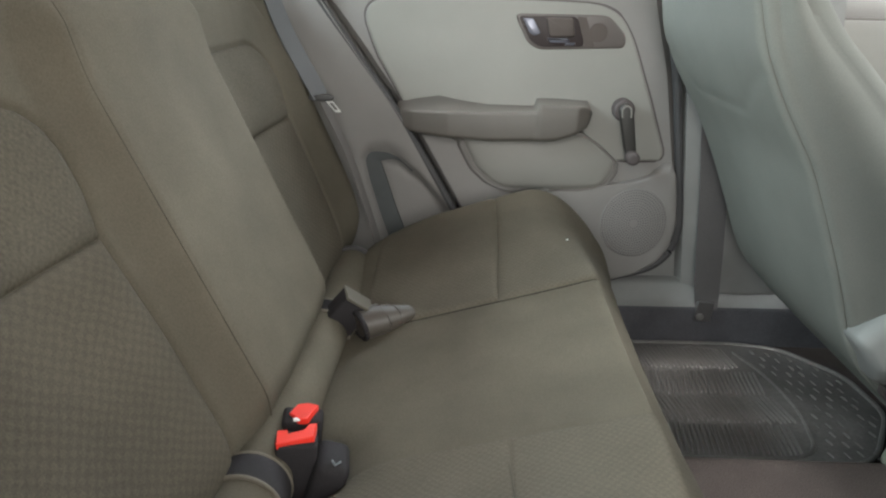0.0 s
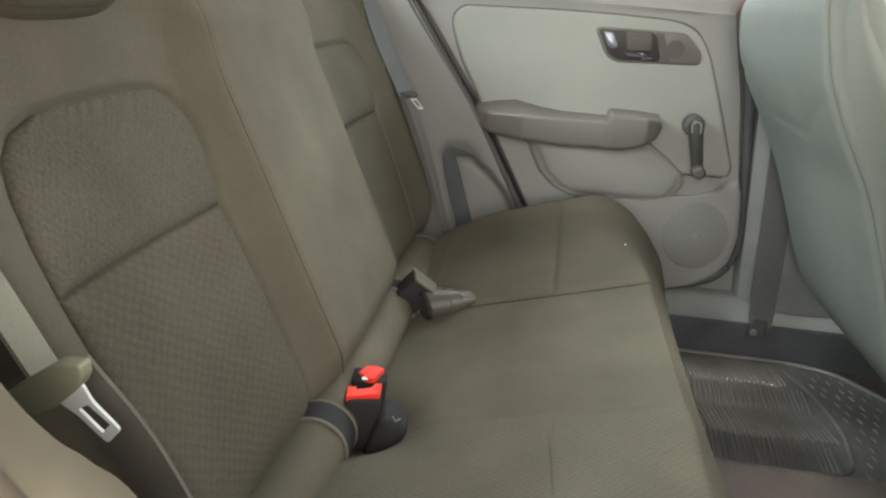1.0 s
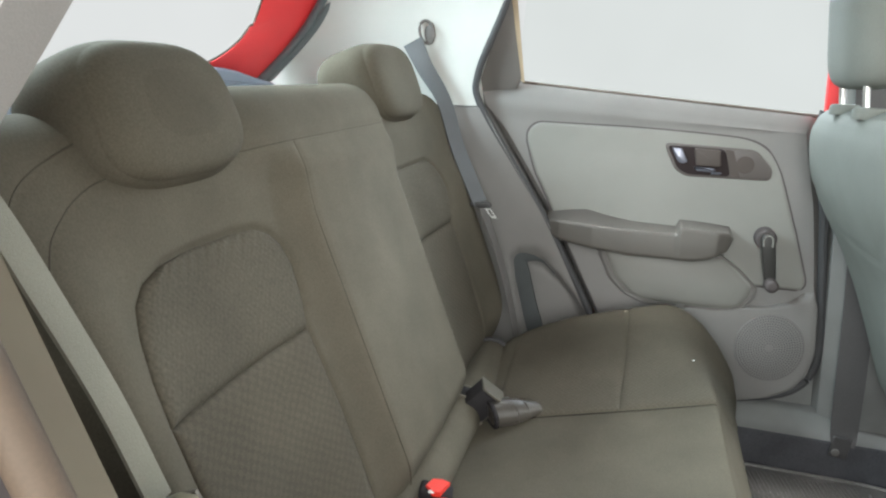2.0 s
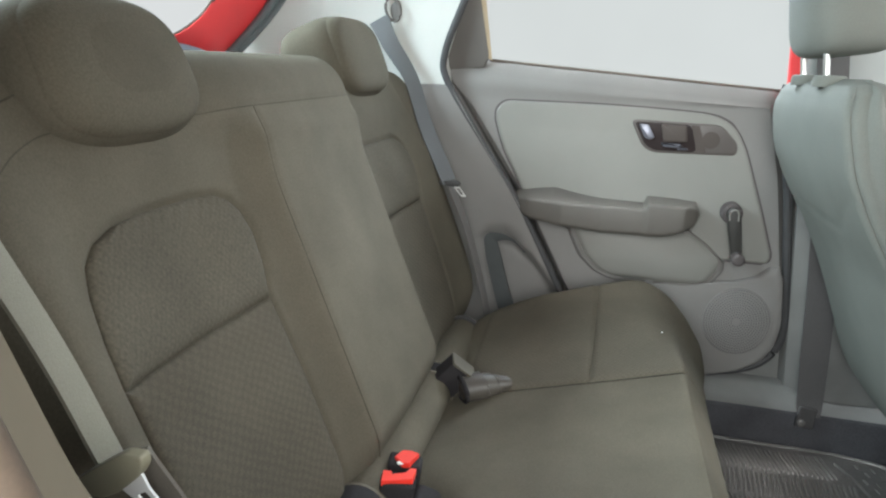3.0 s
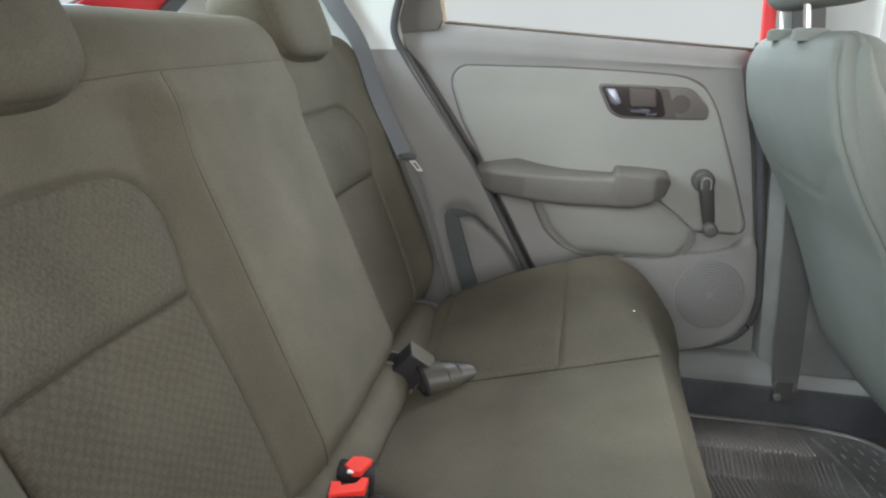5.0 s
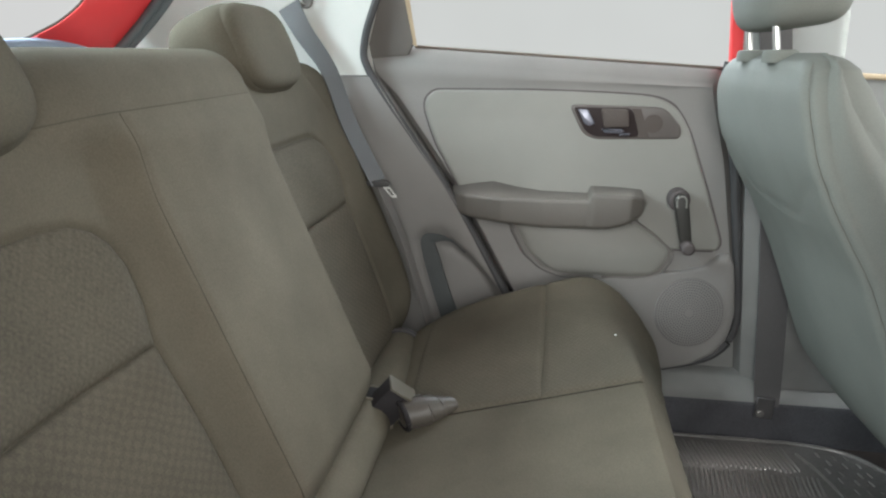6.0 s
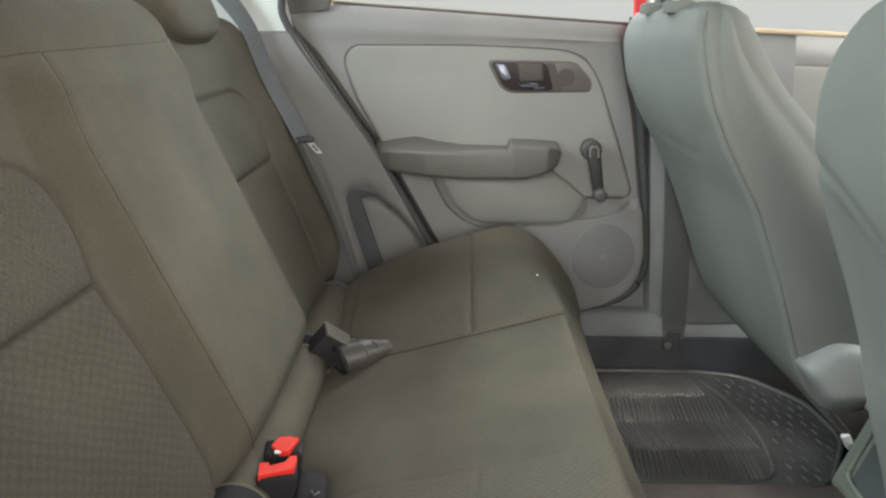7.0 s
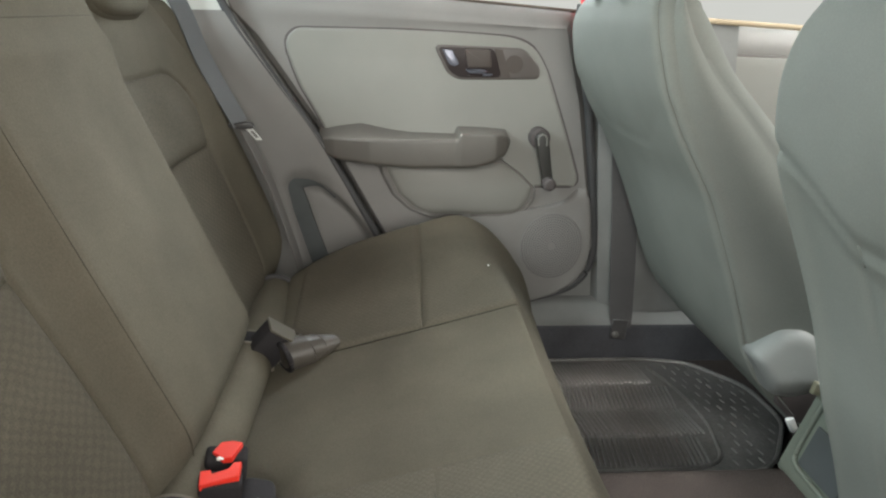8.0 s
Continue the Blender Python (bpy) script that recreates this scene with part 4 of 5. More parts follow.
for sgn, k in ((1, 1.0), (-1, 0.9)):
    for nm, tab in (("rear_insert", [(0.006, 0.163, 0.485), (0.06, 0.163, 0.535), (0.12, 0.164, 0.562), (0.2085, 0.165, 0.575)]),
                    ("front_insert", [(0.2105, 0.166, 0.575), (0.30, 0.167, 0.578), (0.345, 0.168, 0.570), (0.372, 0.172, 0.556), (0.392, 0.235, 0.530)])):
        rows_ab = [(b, l, r) if sgn > 0 else (b, -r, -l * k) for b, l, r in tab]
        pad(nm, cush_surface, rows_ab, INSERT_CUSH, cushion, "dark patterned cushion insert", puff=0.0020 if sgn > 0 else 0.0012, sink=0.0035 if sgn > 0 else 0.0008, n=90, rim=0.012)

for line in SEAMS_CUSH[:1] + SEAMS_CUSH[2:4]:
    run = [Vector((p.x, p.y, cush_z(p.x, p.y) + edge_round(lerp(CUSH_W, p.x) - abs(p.y), 0.10, 0.085) + 0.0012)) for p in spline([(a, b, 0.0) for a, b in line], 60)]
    near = line[0][1] < 0
    part("seam", tube([q - Vector((0, 0, 0.0010 if near else 0)) for q in run], 0.0012, 6), SEAM_SOFT if near or line is SEAMS_CUSH[2] else SEAM, cushion, "dark sewn seam")

# lint speck on the cushion
tagged(part("lint_speck", rbox(0.003, 0.002, 0.002, pose(0.32, 0.303, cush_z(0.32, 0.303) + 0.0035), 0.0005, 1), WHITE), "tiny white lint speck on the seat cushion", "lint")


# ---- rear headrests ----
def pillow(name, w, d, h, m, mat, parent, label="", e1=2.6, e2=2.4, lean=0.0, taper=0.0):
    """A padded block: a superellipsoid with flattened faces."""
    rows = []
    for i in range(33):
        a = -math.pi / 2 + math.pi * i / 32
        ca, sa = math.copysign(abs(math.cos(a)) ** (2 / e1), math.cos(a)), math.copysign(abs(math.sin(a)) ** (2 / e1), math.sin(a))
        row = []
        for j in range(48):
            b = 2 * math.pi * j / 48
            cb, sb = math.copysign(abs(math.cos(b)) ** (2 / e2), math.cos(b)), math.copysign(abs(math.sin(b)) ** (2 / e2), math.sin(b))
            row.append(m @ Vector((d / 2 * ca * cb + lean * sa, w / 2 * ca * sb * (1 - taper * sa), h / 2 * sa)))
        rows.append(row)
    bm = grid(rows, close_v=True)
    bmesh.ops.remove_doubles(bm, verts=bm.verts, dist=0.0002)
    return part(name, bm, mat, parent, label)


for sgn, yh, hz, w, d, h in ((1, 0.294, 0.734, 0.226, 0.126, 0.142), (-1, -0.297, 0.717, 0.212, 0.114, 0.136)):
    hr = thing("rear_headrest", "dark brown-grey fabric headrest on the rear backrest", "headrest", "rear headrests")
    m = pose(-0.262 if sgn > 0 else -0.244, yh, hz, 0, -22, 0)
    round_1, round_2, slim = (3.2, 3.3, 0.0) if sgn > 0 else (2.7, 2.9, 0.05)
    pillow("pad", w, d, h, m, FABRIC, hr, e1=round_1, e2=round_2, taper=slim)
    pillow("front_panel", w * 0.90, 0.07, h * 0.92, m @ pose(d / 2 - (0.0343 if sgn > 0 else 0.0360), 0, 0.0), FABRIC_BAND, hr, "padded front panel", e1=round_1 + 0.2, e2=round_2 + 0.5, taper=slim)
    for dy in (-0.06, 0.06):
        part("post", tube([(-0.275, yh + dy, 0.62), (-0.265, yh + dy, 0.70)], 0.006, 10), CHROME, hr)


# ---- rear seat belts ----
def rear_belt(sgn):
    belt = thing("seat_belt", "blue-grey webbing seat belt hanging from the rear pillar, unbuckled" if sgn > 0 else "pale grey webbing seat belt with a chrome latch tongue, unbuckled", "seat belt", "rear seat belts")
    top, low = (-0.283, 0.566, 0.826), (-0.012, 0.525, 0.200)
    ton = (-0.108, 0.513, 0.508) if sgn > 0 else (-0.084, 0.486, 0.487)
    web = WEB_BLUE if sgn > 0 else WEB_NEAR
    p = spline([top, (-0.252, 0.558, 0.775), (-0.204, 0.545, 0.71), (-0.166, 0.530, 0.617), ton] if sgn > 0 else [(-0.262, 0.572, 0.832), (-0.200, 0.534, 0.755), (-0.165, 0.516, 0.687), (-0.146, 0.501, 0.627), (-0.123, 0.485, 0.554), (-0.100, 0.474, 0.478)], 24)
    wid = []
    for k in range(24):
        t = k / 23
        wid.append(Vector((0.0085, -0.004 + 0.020 * min(1, t * 2.5), 0.006)) + Vector((0.012, 0, 0.004)) * max(0, 1 - t / 0.45) if sgn > 0 else Vector((-0.001, -0.0115, -0.0005)))
    bm = ribbon(p, wid)
    part("upper_webbing", bm if sgn > 0 else mirror_mesh(bm), web, belt)
    tail = Vector(ton) + Vector((0, 0.010, 0)) * (1 if sgn > 0 else -1)
    if sgn > 0:
        p = spline([ton, (-0.064, 0.520, 0.40), (-0.030, 0.525, 0.28), low], 18)
    else:
        p = spline([tail, (-0.050, 0.468, 0.42), (0.0, 0.480, 0.32), (0.02, 0.49, 0.22)], 18)
    bm = ribbon(p, [Vector((0.003, 0.010, 0.002)) if sgn > 0 else Vector((0.86, 0.05, 0.50)) * 0.019] * 18)
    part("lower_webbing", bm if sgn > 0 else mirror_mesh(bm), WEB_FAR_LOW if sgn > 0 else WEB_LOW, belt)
    # guide at the pillar
    ring = [(-0.252 + 0.012 * math.cos(2 * math.pi * k / 24), 0.848 + 0.024 * math.sin(2 * math.pi * k / 24)) for k in range(24)]
    bm = prism(ring, lambda u, v, w: (u, 0.592 - w, v), 0.010, 0.003, 2)
    part("guide_plate", bm if sgn > 0 else mirror_mesh(bm), DARK_PLASTIC, belt, "dark oval belt guide")
    loop = [Vector((-0.255 + 0.014 * math.cos(2 * math.pi * k / 24) - 0.008 * math.sin(2 * math.pi * k / 24), 0.574, 0.846 + 0.022 * math.sin(2 * math.pi * k / 24) + 0.006 * math.cos(2 * math.pi * k / 24))) for k in range(25)]
    bm = tube(loop, 0.0032, 8)
    part("guide_ring", bm if sgn > 0 else mirror_mesh(bm), DARK_PLASTIC, belt, "dark belt guide ring")
    # latch tongue: plastic grip and slotted metal plate
    def put(u, v, w):
        q = Vector(ton) + (Vector((0.95, 0.0, 0.02)) if sgn > 0 else Vector((0.88, 0.0, 0.47))) * u + Vector((0.62, 0.0, -0.78)) * v + Vector((0, -sgn, 0)) * (w + 0.004)
        return (q.x, q.y * sgn, q.z)
    if sgn > 0:
        grip = [(u * 0.80, v * 0.62) for u, v in fillet([(-0.034, -0.002), (-0.010, -0.008), (0.030, -0.012), (0.034, 0.000), (0.024, 0.013), (-0.002, 0.014), (-0.034, 0.008)], 0.005, 4)]
        outer = [(u * 0.52 + 0.012, v * 0.66) for u, v in fillet([(-0.013, 0.008), (0.012, 0.006), (0.012, 0.052), (-0.011, 0.052)], 0.005, 4)]
        inner = [(u * 0.60 + 0.012, v * 0.66) for u, v in fillet([(-0.005, 0.020), (0.006, 0.020), (0.006, 0.044), (-0.005, 0.044)], 0.002, 4)]
    else:
        grip = fillet([(-0.0293, -0.0020), (-0.012, -0.0046), (0.0060, -0.0068), (0.0221, -0.0080), (0.0339, -0.0020), (0.0290, 0.0054), (0.0204, 0.0100), (-0.0004, 0.0151), (-0.016, 0.0147), (-0.0243, 0.0065)], 0.003, 4)
        outer = fillet([(-0.0011, 0.012), (0.0218, 0.0085), (0.0185, 0.020), (0.0197, 0.0425), (0.0060, 0.0474), (0.0033, 0.024)], 0.0030, 4)
        inner = fillet([(0.0072, 0.022), (0.0105, 0.0215), (0.0146, 0.0215), (0.0172, 0.0370), (0.0125, 0.0385), (0.0086, 0.0405)], 0.0006, 4)
    part("tongue_grip", prism(grip, put, 0.009, 0.0014, 3), BLACK if sgn > 0 else GRIP, belt, "moulded plastic tongue grip")
    bm = bmesh.new()
    for z0, z1 in ((-0.001, 0.001),):
        lo = [[bm.verts.new(put(u, v, 0.004 + z)) for u, v in o] for z in (z0, z1) for o in (outer, inner)]
        n = len(outer)
        for i in range(n):
            q = (i + 1) % n
            bm.faces.new((lo[0][i], lo[0][q], lo[1][q], lo[1][i]))
            bm.faces.new((lo[2][i], lo[2][q], lo[3][q], lo[3][i]))
            bm.faces.new((lo[0][i], lo[0][q], lo[2][q], lo[2][i]))
            bm.faces.new((lo[1][i], lo[1][q], lo[3][q], lo[3][i]))
    part("metal_tongue", bm, TONGUE, belt, "slotted chrome tongue")
    return belt


rear_belt(1)
rear_belt(-1)


# ---- buckles ----
def buckle(case, turn, red, z, slot):
    """Upright buckle: black case, notched red button on top."""
    b = thing("belt_buckle", "black seat belt buckle with a red press button beside the roll", "belt buckle", "belt buckles")
    m = pose(case[0], case[1], z, 5, 8, turn)
    part("case", rbox(0.044, 0.026, 0.095, m @ pose(0, 0, -0.0505), 0.005, 3, 0.96), STRAP, b)
    part("red_button", prism(fillet(red, 0.0012, 2), lambda u, v, w: (u, v, z - 0.006 + w), 0.0070, 0.0008, 1), RED, b, "notched red press button")
    part("slot_plate", rbox(0.008, 0.005, 0.003, pose(slot[0], slot[1], z - 0.001, 0, 0, turn), 0.001, 1), WHITE, b, "pale slot edge")
    return b


near_buckle = buckle((-0.001, -0.144), 14, [(-0.0230, -0.138), (-0.0140, -0.137), (-0.0105, -0.1445), (0.0050, -0.136), (0.0085, -0.125), (0.0145, -0.124), (0.0165, -0.146), (-0.0185, -0.160)], 0.268, (-0.018, -0.140))
buckle((-0.004, -0.106), 10, [(-0.0180, -0.111), (-0.0130, -0.094), (-0.001, -0.0915), (0.0100, -0.095), (0.0035, -0.1195), (-0.0050, -0.1205)], 0.270, (-0.0075, -0.119))
part("buckle_cover", rbox(0.036, 0.052, 0.070, pose(0.022, -0.138, 0.208, 0, 20, 10), 0.010, 4), STRAP, near_buckle, "black moulded buckle sleeve")
part("buckle_clip", tube([(0.034, -0.150, 0.2435), (0.038, -0.156, 0.2425), (0.042, -0.148, 0.2405)], 0.0012, 6), SEAL_GREY, near_buckle, "pale worn edge of the sleeve")

fb = thing("belt_buckle", "black buckle with folded webbing lying on the bench", "belt buckle", "belt buckles")
m = pose(-0.012, 0.152, 0.252, 14, 40, 26)
part("case", rbox(0.046, 0.030, 0.066, m, 0.003, 2), STRAP, fb)
part("release_face", rbox(0.048, 0.034, 0.004, m @ pose(0.001, 0, 0.0335), 0.0012, 1), TAN_FACE, fb, "tan-grey release face")
part("side_face", rbox(0.003, 0.027, 0.040, m @ pose(0.0235, 0, 0.012), 0.001, 1), TAN_FACE, fb)
# webbing wound in overlapping turns that taper towards the front
for k, (t0, t1, r0, r1) in enumerate(((0.0, 0.50, 0.0245, 0.0265), (0.44, 0.70, 0.0235, 0.0215), (0.66, 1.0, 0.0200, 0.0125))):
    rows = []
    for i in range(33):
        t = t0 + (t1 - t0) * i / 32
        r = (r0 + (r1 - r0) * i / 32) * (1 + (0.022 * (i % 4) / 4 if k == 2 else 0.004 * math.sin(i * 2.1))) * (0.90 if i in (0, 32) else 1.0)
        c = Vector((0.010 + 0.068 * t, 0.140 + 0.036 * t, 0.243 + 0.004 * t))
        d = Vector((0.8, 0.56, -0.1)).normalized()
        e1 = d.cross(Vector((0, 0, 1))).normalized()
        e2 = d.cross(e1)
        rows.append([c + e1 * (r * math.cos(a)) + e2 * (r * 0.85 * math.sin(a)) + d * 0.006 * math.sin(a + k) for a in [2 * math.pi * q / 24 for q in range(24)]])
    part("webbing_turn", grid(rows, close_v=True, caps=True), ROLLED, fb, "dark rolled-up webbing")

d = Vector((0.8, 0.56, -0.1)).normalized()
e1 = d.cross(Vector((0, 0, 1))).normalized()
e2 = d.cross(e1)
ring = [Vector((0.012, 0.1415, 0.243)) + e1 * (0.0235 * math.cos(a)) + e2 * (0.0200 * math.sin(a)) + d * 0.006 * math.sin(a) for a in [2 * math.pi * q / 28 for q in range(29)]]
part("webbing_mouth", tube(ring, 0.0042, 8, caps=False), STRAP, fb, "black rolled rim of the folded webbing")

# ---- front seats ----
FS_REAR = [(0.12, 0.775), (0.15, 0.738), (0.18, 0.708), (0.213, 0.680), (0.26, 0.655), (0.305, 0.638), (0.37, 0.612), (0.43, 0.586), (0.487, 0.560), (0.54, 0.526), (0.579, 0.504), (0.62, 0.485), (0.66, 0.476), (0.69, 0.470), (0.715, 0.473), (0.730, 0.482), (0.740, 0.500)]
FS_REAR_NEAR = [(0.12, 0.672), (0.20, 0.642), (0.297, 0.610), (0.345, 0.596), (0.404, 0.582), (0.453, 0.563), (0.505, 0.540), (0.555, 0.517), (0.586, 0.505), (0.626, 0.495), (0.66, 0.491), (0.69, 0.493), (0.715, 0.497), (0.730, 0.505), (0.740, 0.522)]
FS_FRONT = [(0.12, 0.80), (0.20, 0.735), (0.262, 0.70), (0.285, 0.93), (0.35, 0.90), (0.43, 0.80), (0.487, 0.735), (0.571, 0.660), (0.641, 0.592), (0.698, 0.560), (0.722, 0.55), (0.735, 0.535), (0.740, 0.52)]
FS_HALF = [(0.12, 0.185), (0.20, 0.204), (0.35, 0.220), (0.50, 0.226), (0.60, 0.224), (0.66, 0.216), (0.70, 0.204), (0.72, 0.190), (0.732, 0.170), (0.740, 0.130)]


def seat_loop(xr, xf, half, z):
    """Section of a seat back: a flat rear panel, tight rounded rear corners with a sewn crease, full front corners. Gives (x, y, place round the corner or None)."""
    r = min(0.024, (xf - xr) * 0.42, half * 0.5)
    rf = min(0.040, (xf - xr) * 0.45, half * 0.5)
    out = []
    for sy in (1, -1):
        side = [(xr - 0.006 * math.cos(t * math.pi / 2), sy * t * (half - r), None) for t in [k / 24 for k in range(25)]]
        side += [(xr + r - r * math.cos(a), sy * (half - r + r * math.sin(a)), a) for a in [math.pi / 2 * k / 16 for k in range(1, 17)]]
        side += [(xr + r + (xf - rf - xr - r) * t, sy * (half + 0.012 * math.sin(math.pi * t)), None) for t in [k / 12 for k in range(1, 12)]]
        side += [(xf - rf + rf * math.sin(a), sy * (half - rf + rf * math.cos(a)), None) for a in [math.pi / 2 * k / 8 for k in range(9)]]
        side += [(xf, sy * (half - rf) * (1 - t), None) for t in [k / 6 for k in range(1, 7)]]
        out.append(side)
    return out[0][:-1] + out[1][:0:-1]


def front_seat(sgn, dx):
    seat = thing("car_seat", "grey-green fabric front car seat with smooth padded back", "car seat", "front seats")
    yc = 0.322
    rear = [(z, x + 0.007) for z, x in FS_REAR] if sgn > 0 else [(z, x + 0.010 - dx) for z, x in FS_REAR_NEAR]

    def at(x, y, z):
        return Vector((x + dx, y * sgn, z))

    zs = dense(0.12, 0.740, 150)
    yoke = [(0.0, 0.535), (0.092, 0.535), (0.112, 0.545), (0.150, 0.572), (0.190, 0.590), (0.235, 0.600)]
    rows = []
    for z in zs:
        k = smooth((0.725 - z) / 0.02)
        xr, xf, hw = [k * soft(tab, z) + (1 - k) * lerp(tab, z) for tab in (rear, FS_FRONT, FS_HALF)]
        hw -= 0.008 if sgn < 0 else 0.0
        row = []
        for x, y, a in seat_loop(xr, max(xf, xr + 0.02), hw, z):
            if a is not None:
                # sewn crease round the corner
                c = 0.0020 * math.exp(-((a - 0.75) / 0.16) ** 2) * smooth((0.735 - z) / 0.02)
                x, y = x + c * math.cos(a), y - math.copysign(c * math.sin(a), y)
            if x < xr + 0.02:
                # yoke seam, and the lower panel set a little deeper
                d = near_line(yoke, abs(y), z)
                x += (0.0045 if sgn < 0 else 0.0015) * math.exp(-(d / 0.006) ** 2) + (0.006 if sgn < 0 else 0.0) * smooth((lerp(yoke, abs(y)) - z) / 0.03) * smooth((z - 0.2) / 0.1) * smooth((0.205 - abs(y)) / 0.03)
                if z < 0.535 and sgn < 0:
                    x += 0.0032 * math.exp(-((abs(y) - 0.098) / 0.004) ** 2)
                x += 0.004 * math.sin(9 * y + 14 * z) * smooth((0.50 - z) / 0.1) * math.cos(y * 6)
            row.append(at(x, yc + y, z))
        rows.append(row)
    back = part("backrest", grid(rows, close_v=True, caps=True), FRONT_FABRIC, seat, "smooth grey-green seat back")
    # seam that follows the corner and turns over the top of the rear panel
    if sgn > 0:
        line = [at(soft(rear, z) + 0.0072, yc - soft(FS_HALF, z) + 0.0082, z) for z in dense(0.26, 0.700, 40)]
        line += [at(lerp(rear, z) + 0.0068, yc - lerp(FS_HALF, z) + 0.0080, z) for z in (0.708, 0.716, 0.723, 0.729, 0.733)]
        line += [at(lerp(rear, 0.735) - 0.001, yc - 0.13 + 0.02 * k, 0.7345) for k in range(1, 12)]
        part("seam", tube(line, 0.0008, 6), FRONT_SEAM, back, "thin grey sewn seam along the seat edge")
    stitch = [at(lerp(rear, 0.536 - 0.018 * k / 6) + 0.001, yc - 0.098 + 0.004 * math.sin(k * 0.4), 0.536 - 0.018 * k / 6) for k in range(7)]
    if sgn > 0:
        stitch = [at(lerp(rear, 0.645 - 0.014 * k / 6) + 0.0075, yc - lerp(FS_HALF, 0.64) + 0.014 + 0.0015 * k, 0.645 - 0.014 * k / 6) for k in range(7)]
    part("stitch", tube(stitch, 0.0009, 8), FRONT_SEAM, back, "dark stitched notch in the seat back")
    # seat base and side cover
    bm = rbox(0.50, 0.42, 0.15, pose(1.02, yc, 0.250, 0, -6, 0), 0.045, 5)
    for v in bm.verts:
        v.co = at(v.co.x, v.co.y, v.co.z)
    part("seat_base", bm, FRONT_FABRIC, seat)
    # hinge cover: a shield-shaped shell, creased across, its upper half tilted to the light
    shield = fillet([(0.664, 0.262), (0.704, 0.301), (0.736, 0.304), (0.758, 0.292), (0.772, 0.258), (0.782, 0.220), (0.768, 0.196), (0.738, 0.186), (0.706, 0.194), (0.688, 0.228)], 0.012, 4)
    rows = []
    for r in (1.0, 0.99, 0.96, 0.90, 0.82, 0.70, 0.55, 0.40, 0.25, 0.10, 0.01):
        row = []
        for u, v in shield:
            u, v = 0.722 + (u - 0.722) * r, 0.244 + (v - 0.244) * r
            face = 0.074 + 0.22 * max(0.0, v - 0.226) + 0.45 * max(0.0, 0.226 - v)
            row.append(at(u, face + 0.024 * (1 - math.sqrt(max(0.0, 1 - (max(0.0, r - 0.70) / 0.30) ** 2))), v))
        rows.append(row)
    part("hinge_cover", skirt(grid(rows, close_v=True), (0, 0.02 * sgn, 0)), HINGE, seat, "creased light grey hinge cover")
    part("side_skirt", prism(fillet([(0.722, 0.212), (0.735, 0.165), (0.768, 0.130), (0.90, 0.110), (0.90, 0.215)], 0.012, 4), lambda u, v, w: at(u, 0.165 - w, v), 0.045, 0.006, 2), GAP, seat, "dark plastic skirt below the hinge")
    for dy in (-0.17, 0.17):
        bm = rbox(0.40, 0.035, 0.05, pose(1.13, yc + dy, 0.055), 0.006, 2)
        for v in bm.verts:
            v.co = at(v.co.x, v.co.y, v.co.z)
        part("rail", bm, BLACK, seat)
    bm = rbox(0.012, 0.010, 0.026, pose(0.767, 0.121, 0.128, 0, -30, 0), 0.003, 2)
    for v in bm.verts:
        v.co = at(v.co.x, v.co.y, v.co.z)
    part("bracket", bm, WHITE, seat, "white end of the seat rail lever")
    under = rbox(0.34, 0.36, 0.13, pose(1.02, yc, 0.12), 0.01, 2)
    for v in under.verts:
        v.co = at(v.co.x, v.co.y, v.co.z)
    part("underframe", under, BLACK, seat, "black metal underframe")
    # headrest on two chrome posts
    hr = thing("front_headrest", "grey-green fabric headrest on two chrome posts", "headrest", "front headrests")
    pillow("pad", 0.205, 0.122, 0.17, pose(0.507 + dx, yc * sgn, 0.855, 0, -8, 0), FRONT_FABRIC, hr, e1=5.0, e2=3.2)
    for dy in (-0.065, 0.055):
        part("post", tube([(0.493 + dx, (yc + dy) * sgn, 0.70), (0.478 + dx, (yc + dy) * sgn, 0.80)], 0.0046, 12), CHROME, hr)
        part("collar", prism([(0.492 + dx + 0.022 * math.cos(2 * math.pi * k / 20), (yc + dy) * sgn + 0.020 * math.sin(2 * math.pi * k / 20)) for k in range(20)], lambda u, v, w: (u, v, 0.728 + w), 0.016, 0.005, 2), FRONT_FABRIC, hr, "grey post collar")
    return seat


front_seat(1, 0.0)
front_seat(-1, 0.02)

# front belt on the middle pillar
fbelt = thing("front_seat_belt", "dark grey webbing belt anchored by a bolt at the sill", "seat belt")
p = spline([(0.560, 0.570, 0.90), (0.600, 0.574, 0.62), (0.632, 0.572, 0.35), (0.645, 0.556, 0.12), (0.645, 0.545, 0.082)], 30)
part("webbing", ribbon(p, [Vector((0.025 - 0.005 * max(0, k - 18) / 11, -0.004, 0.001)) for k in range(30)]), WEB_DARK, fbelt)
part("anchor_plate", rbox(0.034, 0.006, 0.045, pose(0.640, 0.541, 0.080, 0, 4, 0), 0.002, 1), WEB_DARK, fbelt, "folded webbing end over the anchor")
part("bolt", prism([(0.632 + 0.0075 * math.cos(2 * math.pi * k / 16), 0.070 + 0.0075 * math.sin(2 * math.pi * k / 16)) for k in range(16)], lambda u, v, w: (u, 0.540 - w, v), 0.007, 0.002, 2), BOLT, fbelt, "round steel anchor bolt")

# ---- floor things ----
mat = thing("floor_mat", "black ribbed rubber floor mat in the rear footwell", "floor mat")
outline = fillet([(0.395, 0.140), (0.70, 0.140), (0.80, 0.180), (0.88, 0.30), (0.87, 0.42), (0.79, 0.520), (0.70, 0.538), (0.395, 0.538)], 0.035, 5)
part("sheet", prism(outline, lambda u, v, w: (u, v, 0.001 + w), 0.007, 0.003, 2), RUBBER, mat)
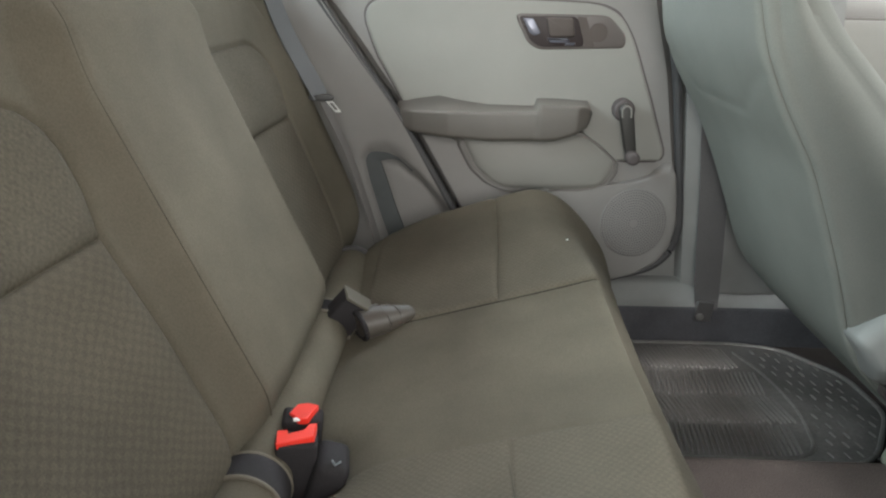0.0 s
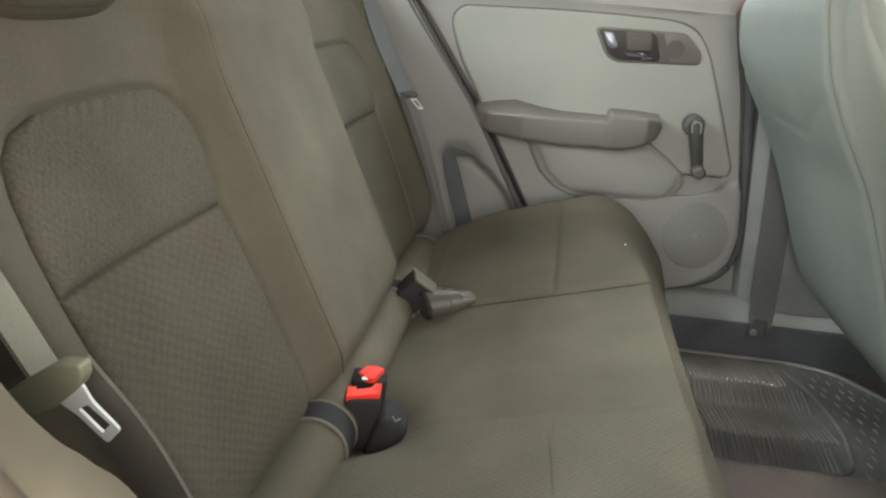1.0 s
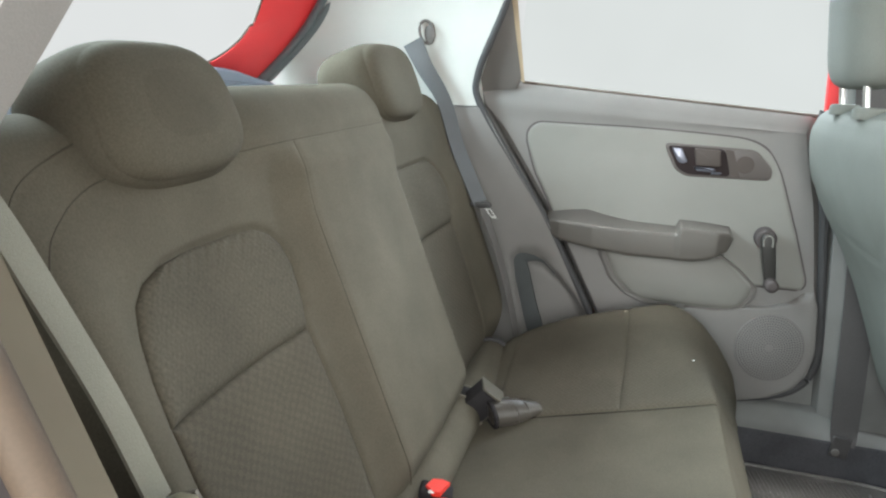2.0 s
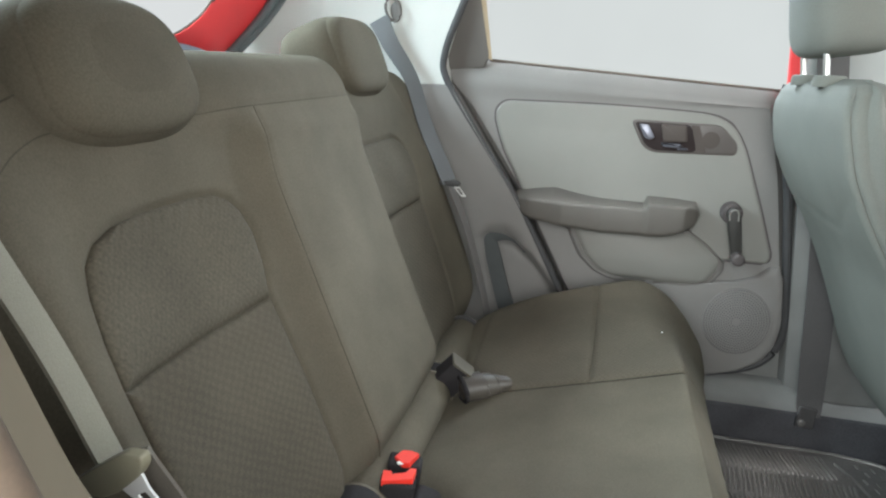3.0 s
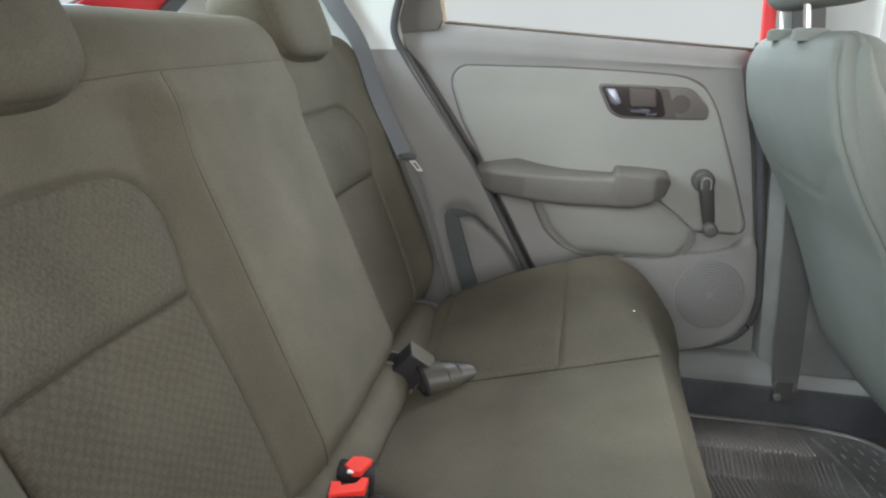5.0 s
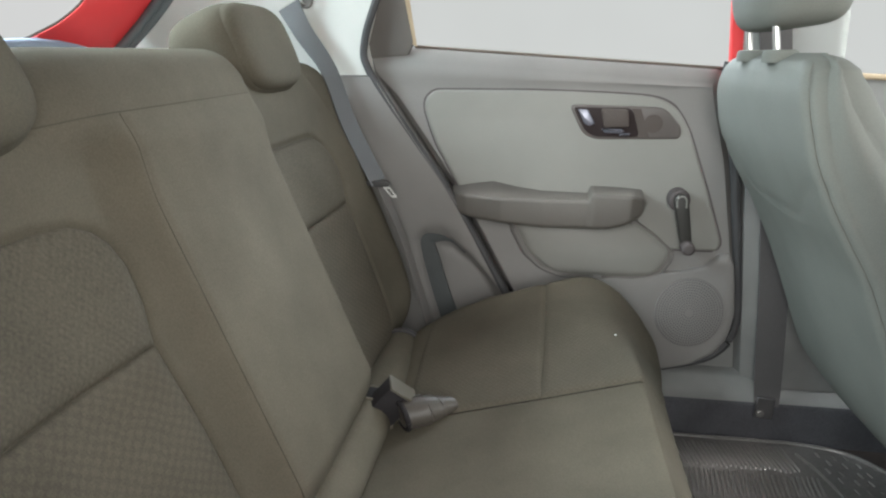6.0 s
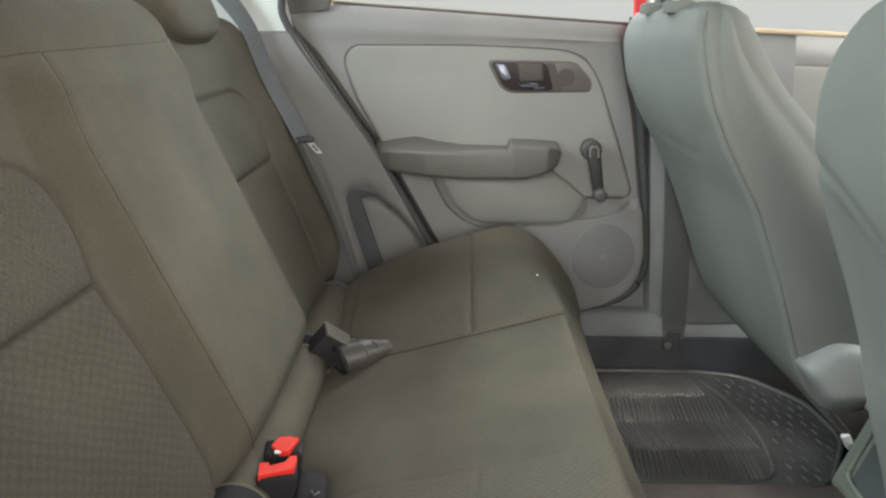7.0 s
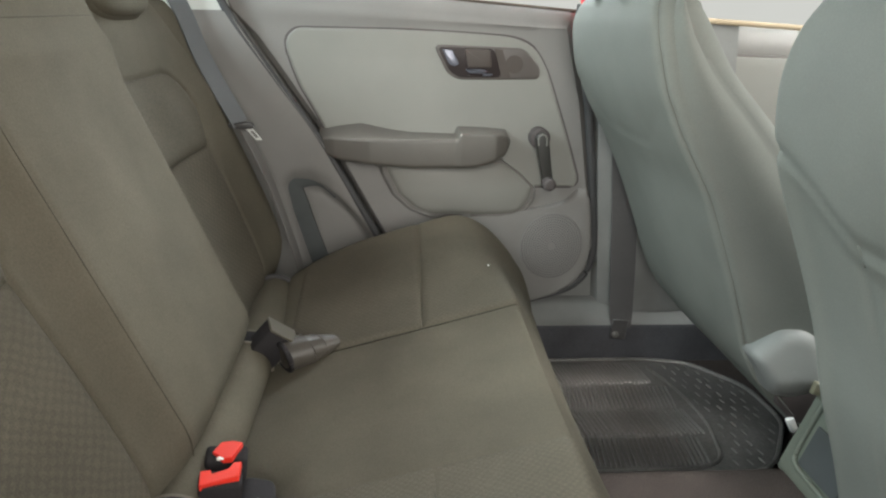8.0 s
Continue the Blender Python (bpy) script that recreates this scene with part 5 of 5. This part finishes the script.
rim = [Vector((u, v, 0.009)) for u, v in outline]
part("rim", tube(rim + [rim[0]], 0.0042, 8, caps=False), RUBBER, mat, "raised outer rim")
DIVIDE = [(0.14, 0.700), (0.22, 0.722), (0.30, 0.735), (0.38, 0.730), (0.45, 0.715), (0.502, 0.695), (0.54, 0.66)]
part("inner_rim", tube(spline([(0.40, 0.172, 0.0085), (0.55, 0.172, 0.0085), (0.66, 0.176, 0.0085), (0.712, 0.20, 0.0085), (0.73, 0.26, 0.0085)], 30), 0.004, 8), RUBBER, mat, "inner bar of the double rim")
part("divider", tube(spline([(x, y, 0.0085) for y, x in DIVIDE[1:6]], 30), 0.0035, 8), RUBBER, mat, "curved bead between the rib fields")


def ridge(bm, pts, half, height):
    """A low rubber rib with a ridged back along points on the mat."""
    prev = None
    for i, (x, y) in enumerate(pts):
        k = 0.35 if i in (0, len(pts) - 1) else 1.0
        cur = [bm.verts.new(q) for q in ((x - half, y, 0.0078), (x, y, 0.008 + height * k), (x + half, y, 0.0078))]
        if prev:
            for a, b in ((0, 1), (1, 2)):
                bm.faces.new((prev[a], prev[b], cur[b], cur[a]))
        prev = cur


rng = random.Random(5)
piece_mesh = {}


def mat_piece(name, key, pts, half, height, x, y):
    """One rubber rib or stud on the mat; alike pieces share a mesh."""
    if key not in piece_mesh:
        bm = bmesh.new()
        ridge(bm, pts, half, height)
        me = bpy.data.meshes.new(name)
        bm.to_mesh(me)
        bm.free()
        me.materials.append(RUBBER)
        piece_mesh[key] = me
    ob = new(name, piece_mesh[key])
    ob.parent = mat
    ob.matrix_local = pose(x, y, 0)


for k in range(44):
    x0 = 0.405 + 0.0085 * k
    for q, (ym, lean) in enumerate(((0.2235, -0.10), (0.3065, 0.16), (0.391, -0.10), (0.480, 0.16))):
        if x0 > lerp(DIVIDE, ym) - 0.022:
            continue
        pick = rng.randrange(3)
        mat_piece("rib", (lean, pick), [(-lean * 0.080 * (t - 0.5), 0.080 * (t - 0.5)) for t in (0, 0.08, 0.5, 0.92, 1)], 0.0028, 0.0022 + 0.0005 * pick, x0, ym + rng.uniform(-0.004, 0.004))
for k in range(6):
    for q in range(13):
        x, y = 0.735 + 0.024 * k + 0.012 * (q % 2), 0.19 + 0.026 * q
        if x < lerp(DIVIDE, y) + 0.016 or x > 0.865 - 0.6 * max(0, y - 0.40) - 0.5 * max(0, 0.30 - y):
            continue
        pick = rng.randrange(4)
        mat_piece("stud", pick, [(-0.25 * t, t) for t in (-0.008, -0.005, 0.004, 0.008)], 0.0034, 0.0007 + 0.0004 * pick, x + rng.uniform(-0.004, 0.004), y + rng.uniform(-0.004, 0.004))

# tunnel and console between the front seats
bm = prism(fillet([(-0.10, 0.0), (-0.07, 0.10), (0.07, 0.10), (0.10, 0.0)], 0.03, 5), lambda u, v, w: (0.36 + w, u, v), 1.1)
tagged(part("floor_tunnel", bm, CARPET), "dark carpeted centre tunnel", "floor", kind="structure")
con = thing("centre_console", "grey-green plastic rear end of the centre console", "console")
part("shell", prism(fillet([(0.715, 0.09), (0.76, 0.235), (1.25, 0.235), (1.25, 0.09)], 0.02, 4), lambda u, v, w: (u, 0.065 - w, v), 0.13, 0.012, 3), CONSOLE, con)
# no real hollow: a slightly proud plate, its dark colour painting the recess's shade
part("recess_shade_plate", rbox(0.006, 0.080, 0.062, pose(0.7352, -0.007, 0.156, 0, 17, 0), 0.002, 2), RECESS_SHADE, con, "dark plate coloured as the shade of a storage recess")
part("pocket_rim", tube(spline([(0.752, 0.046, 0.215), (0.739, 0.046, 0.172), (0.7275, 0.044, 0.136), (0.722, 0.034, 0.125), (0.721, 0.0, 0.122), (0.721, -0.050, 0.121)], 40), 0.0042, 10), CONSOLE, con, "raised rim of the storage recess")
part("clip", rbox(0.012, 0.009, 0.019, pose(0.746, 0.059, 0.229, 0, 12, 0), 0.002, 2), GRIP, con, "small pale clip at the console corner")
part("lid", rbox(0.40, 0.115, 0.012, pose(0.98, 0.0, 0.240), 0.004, 2), CONSOLE, con, "grey console lid")
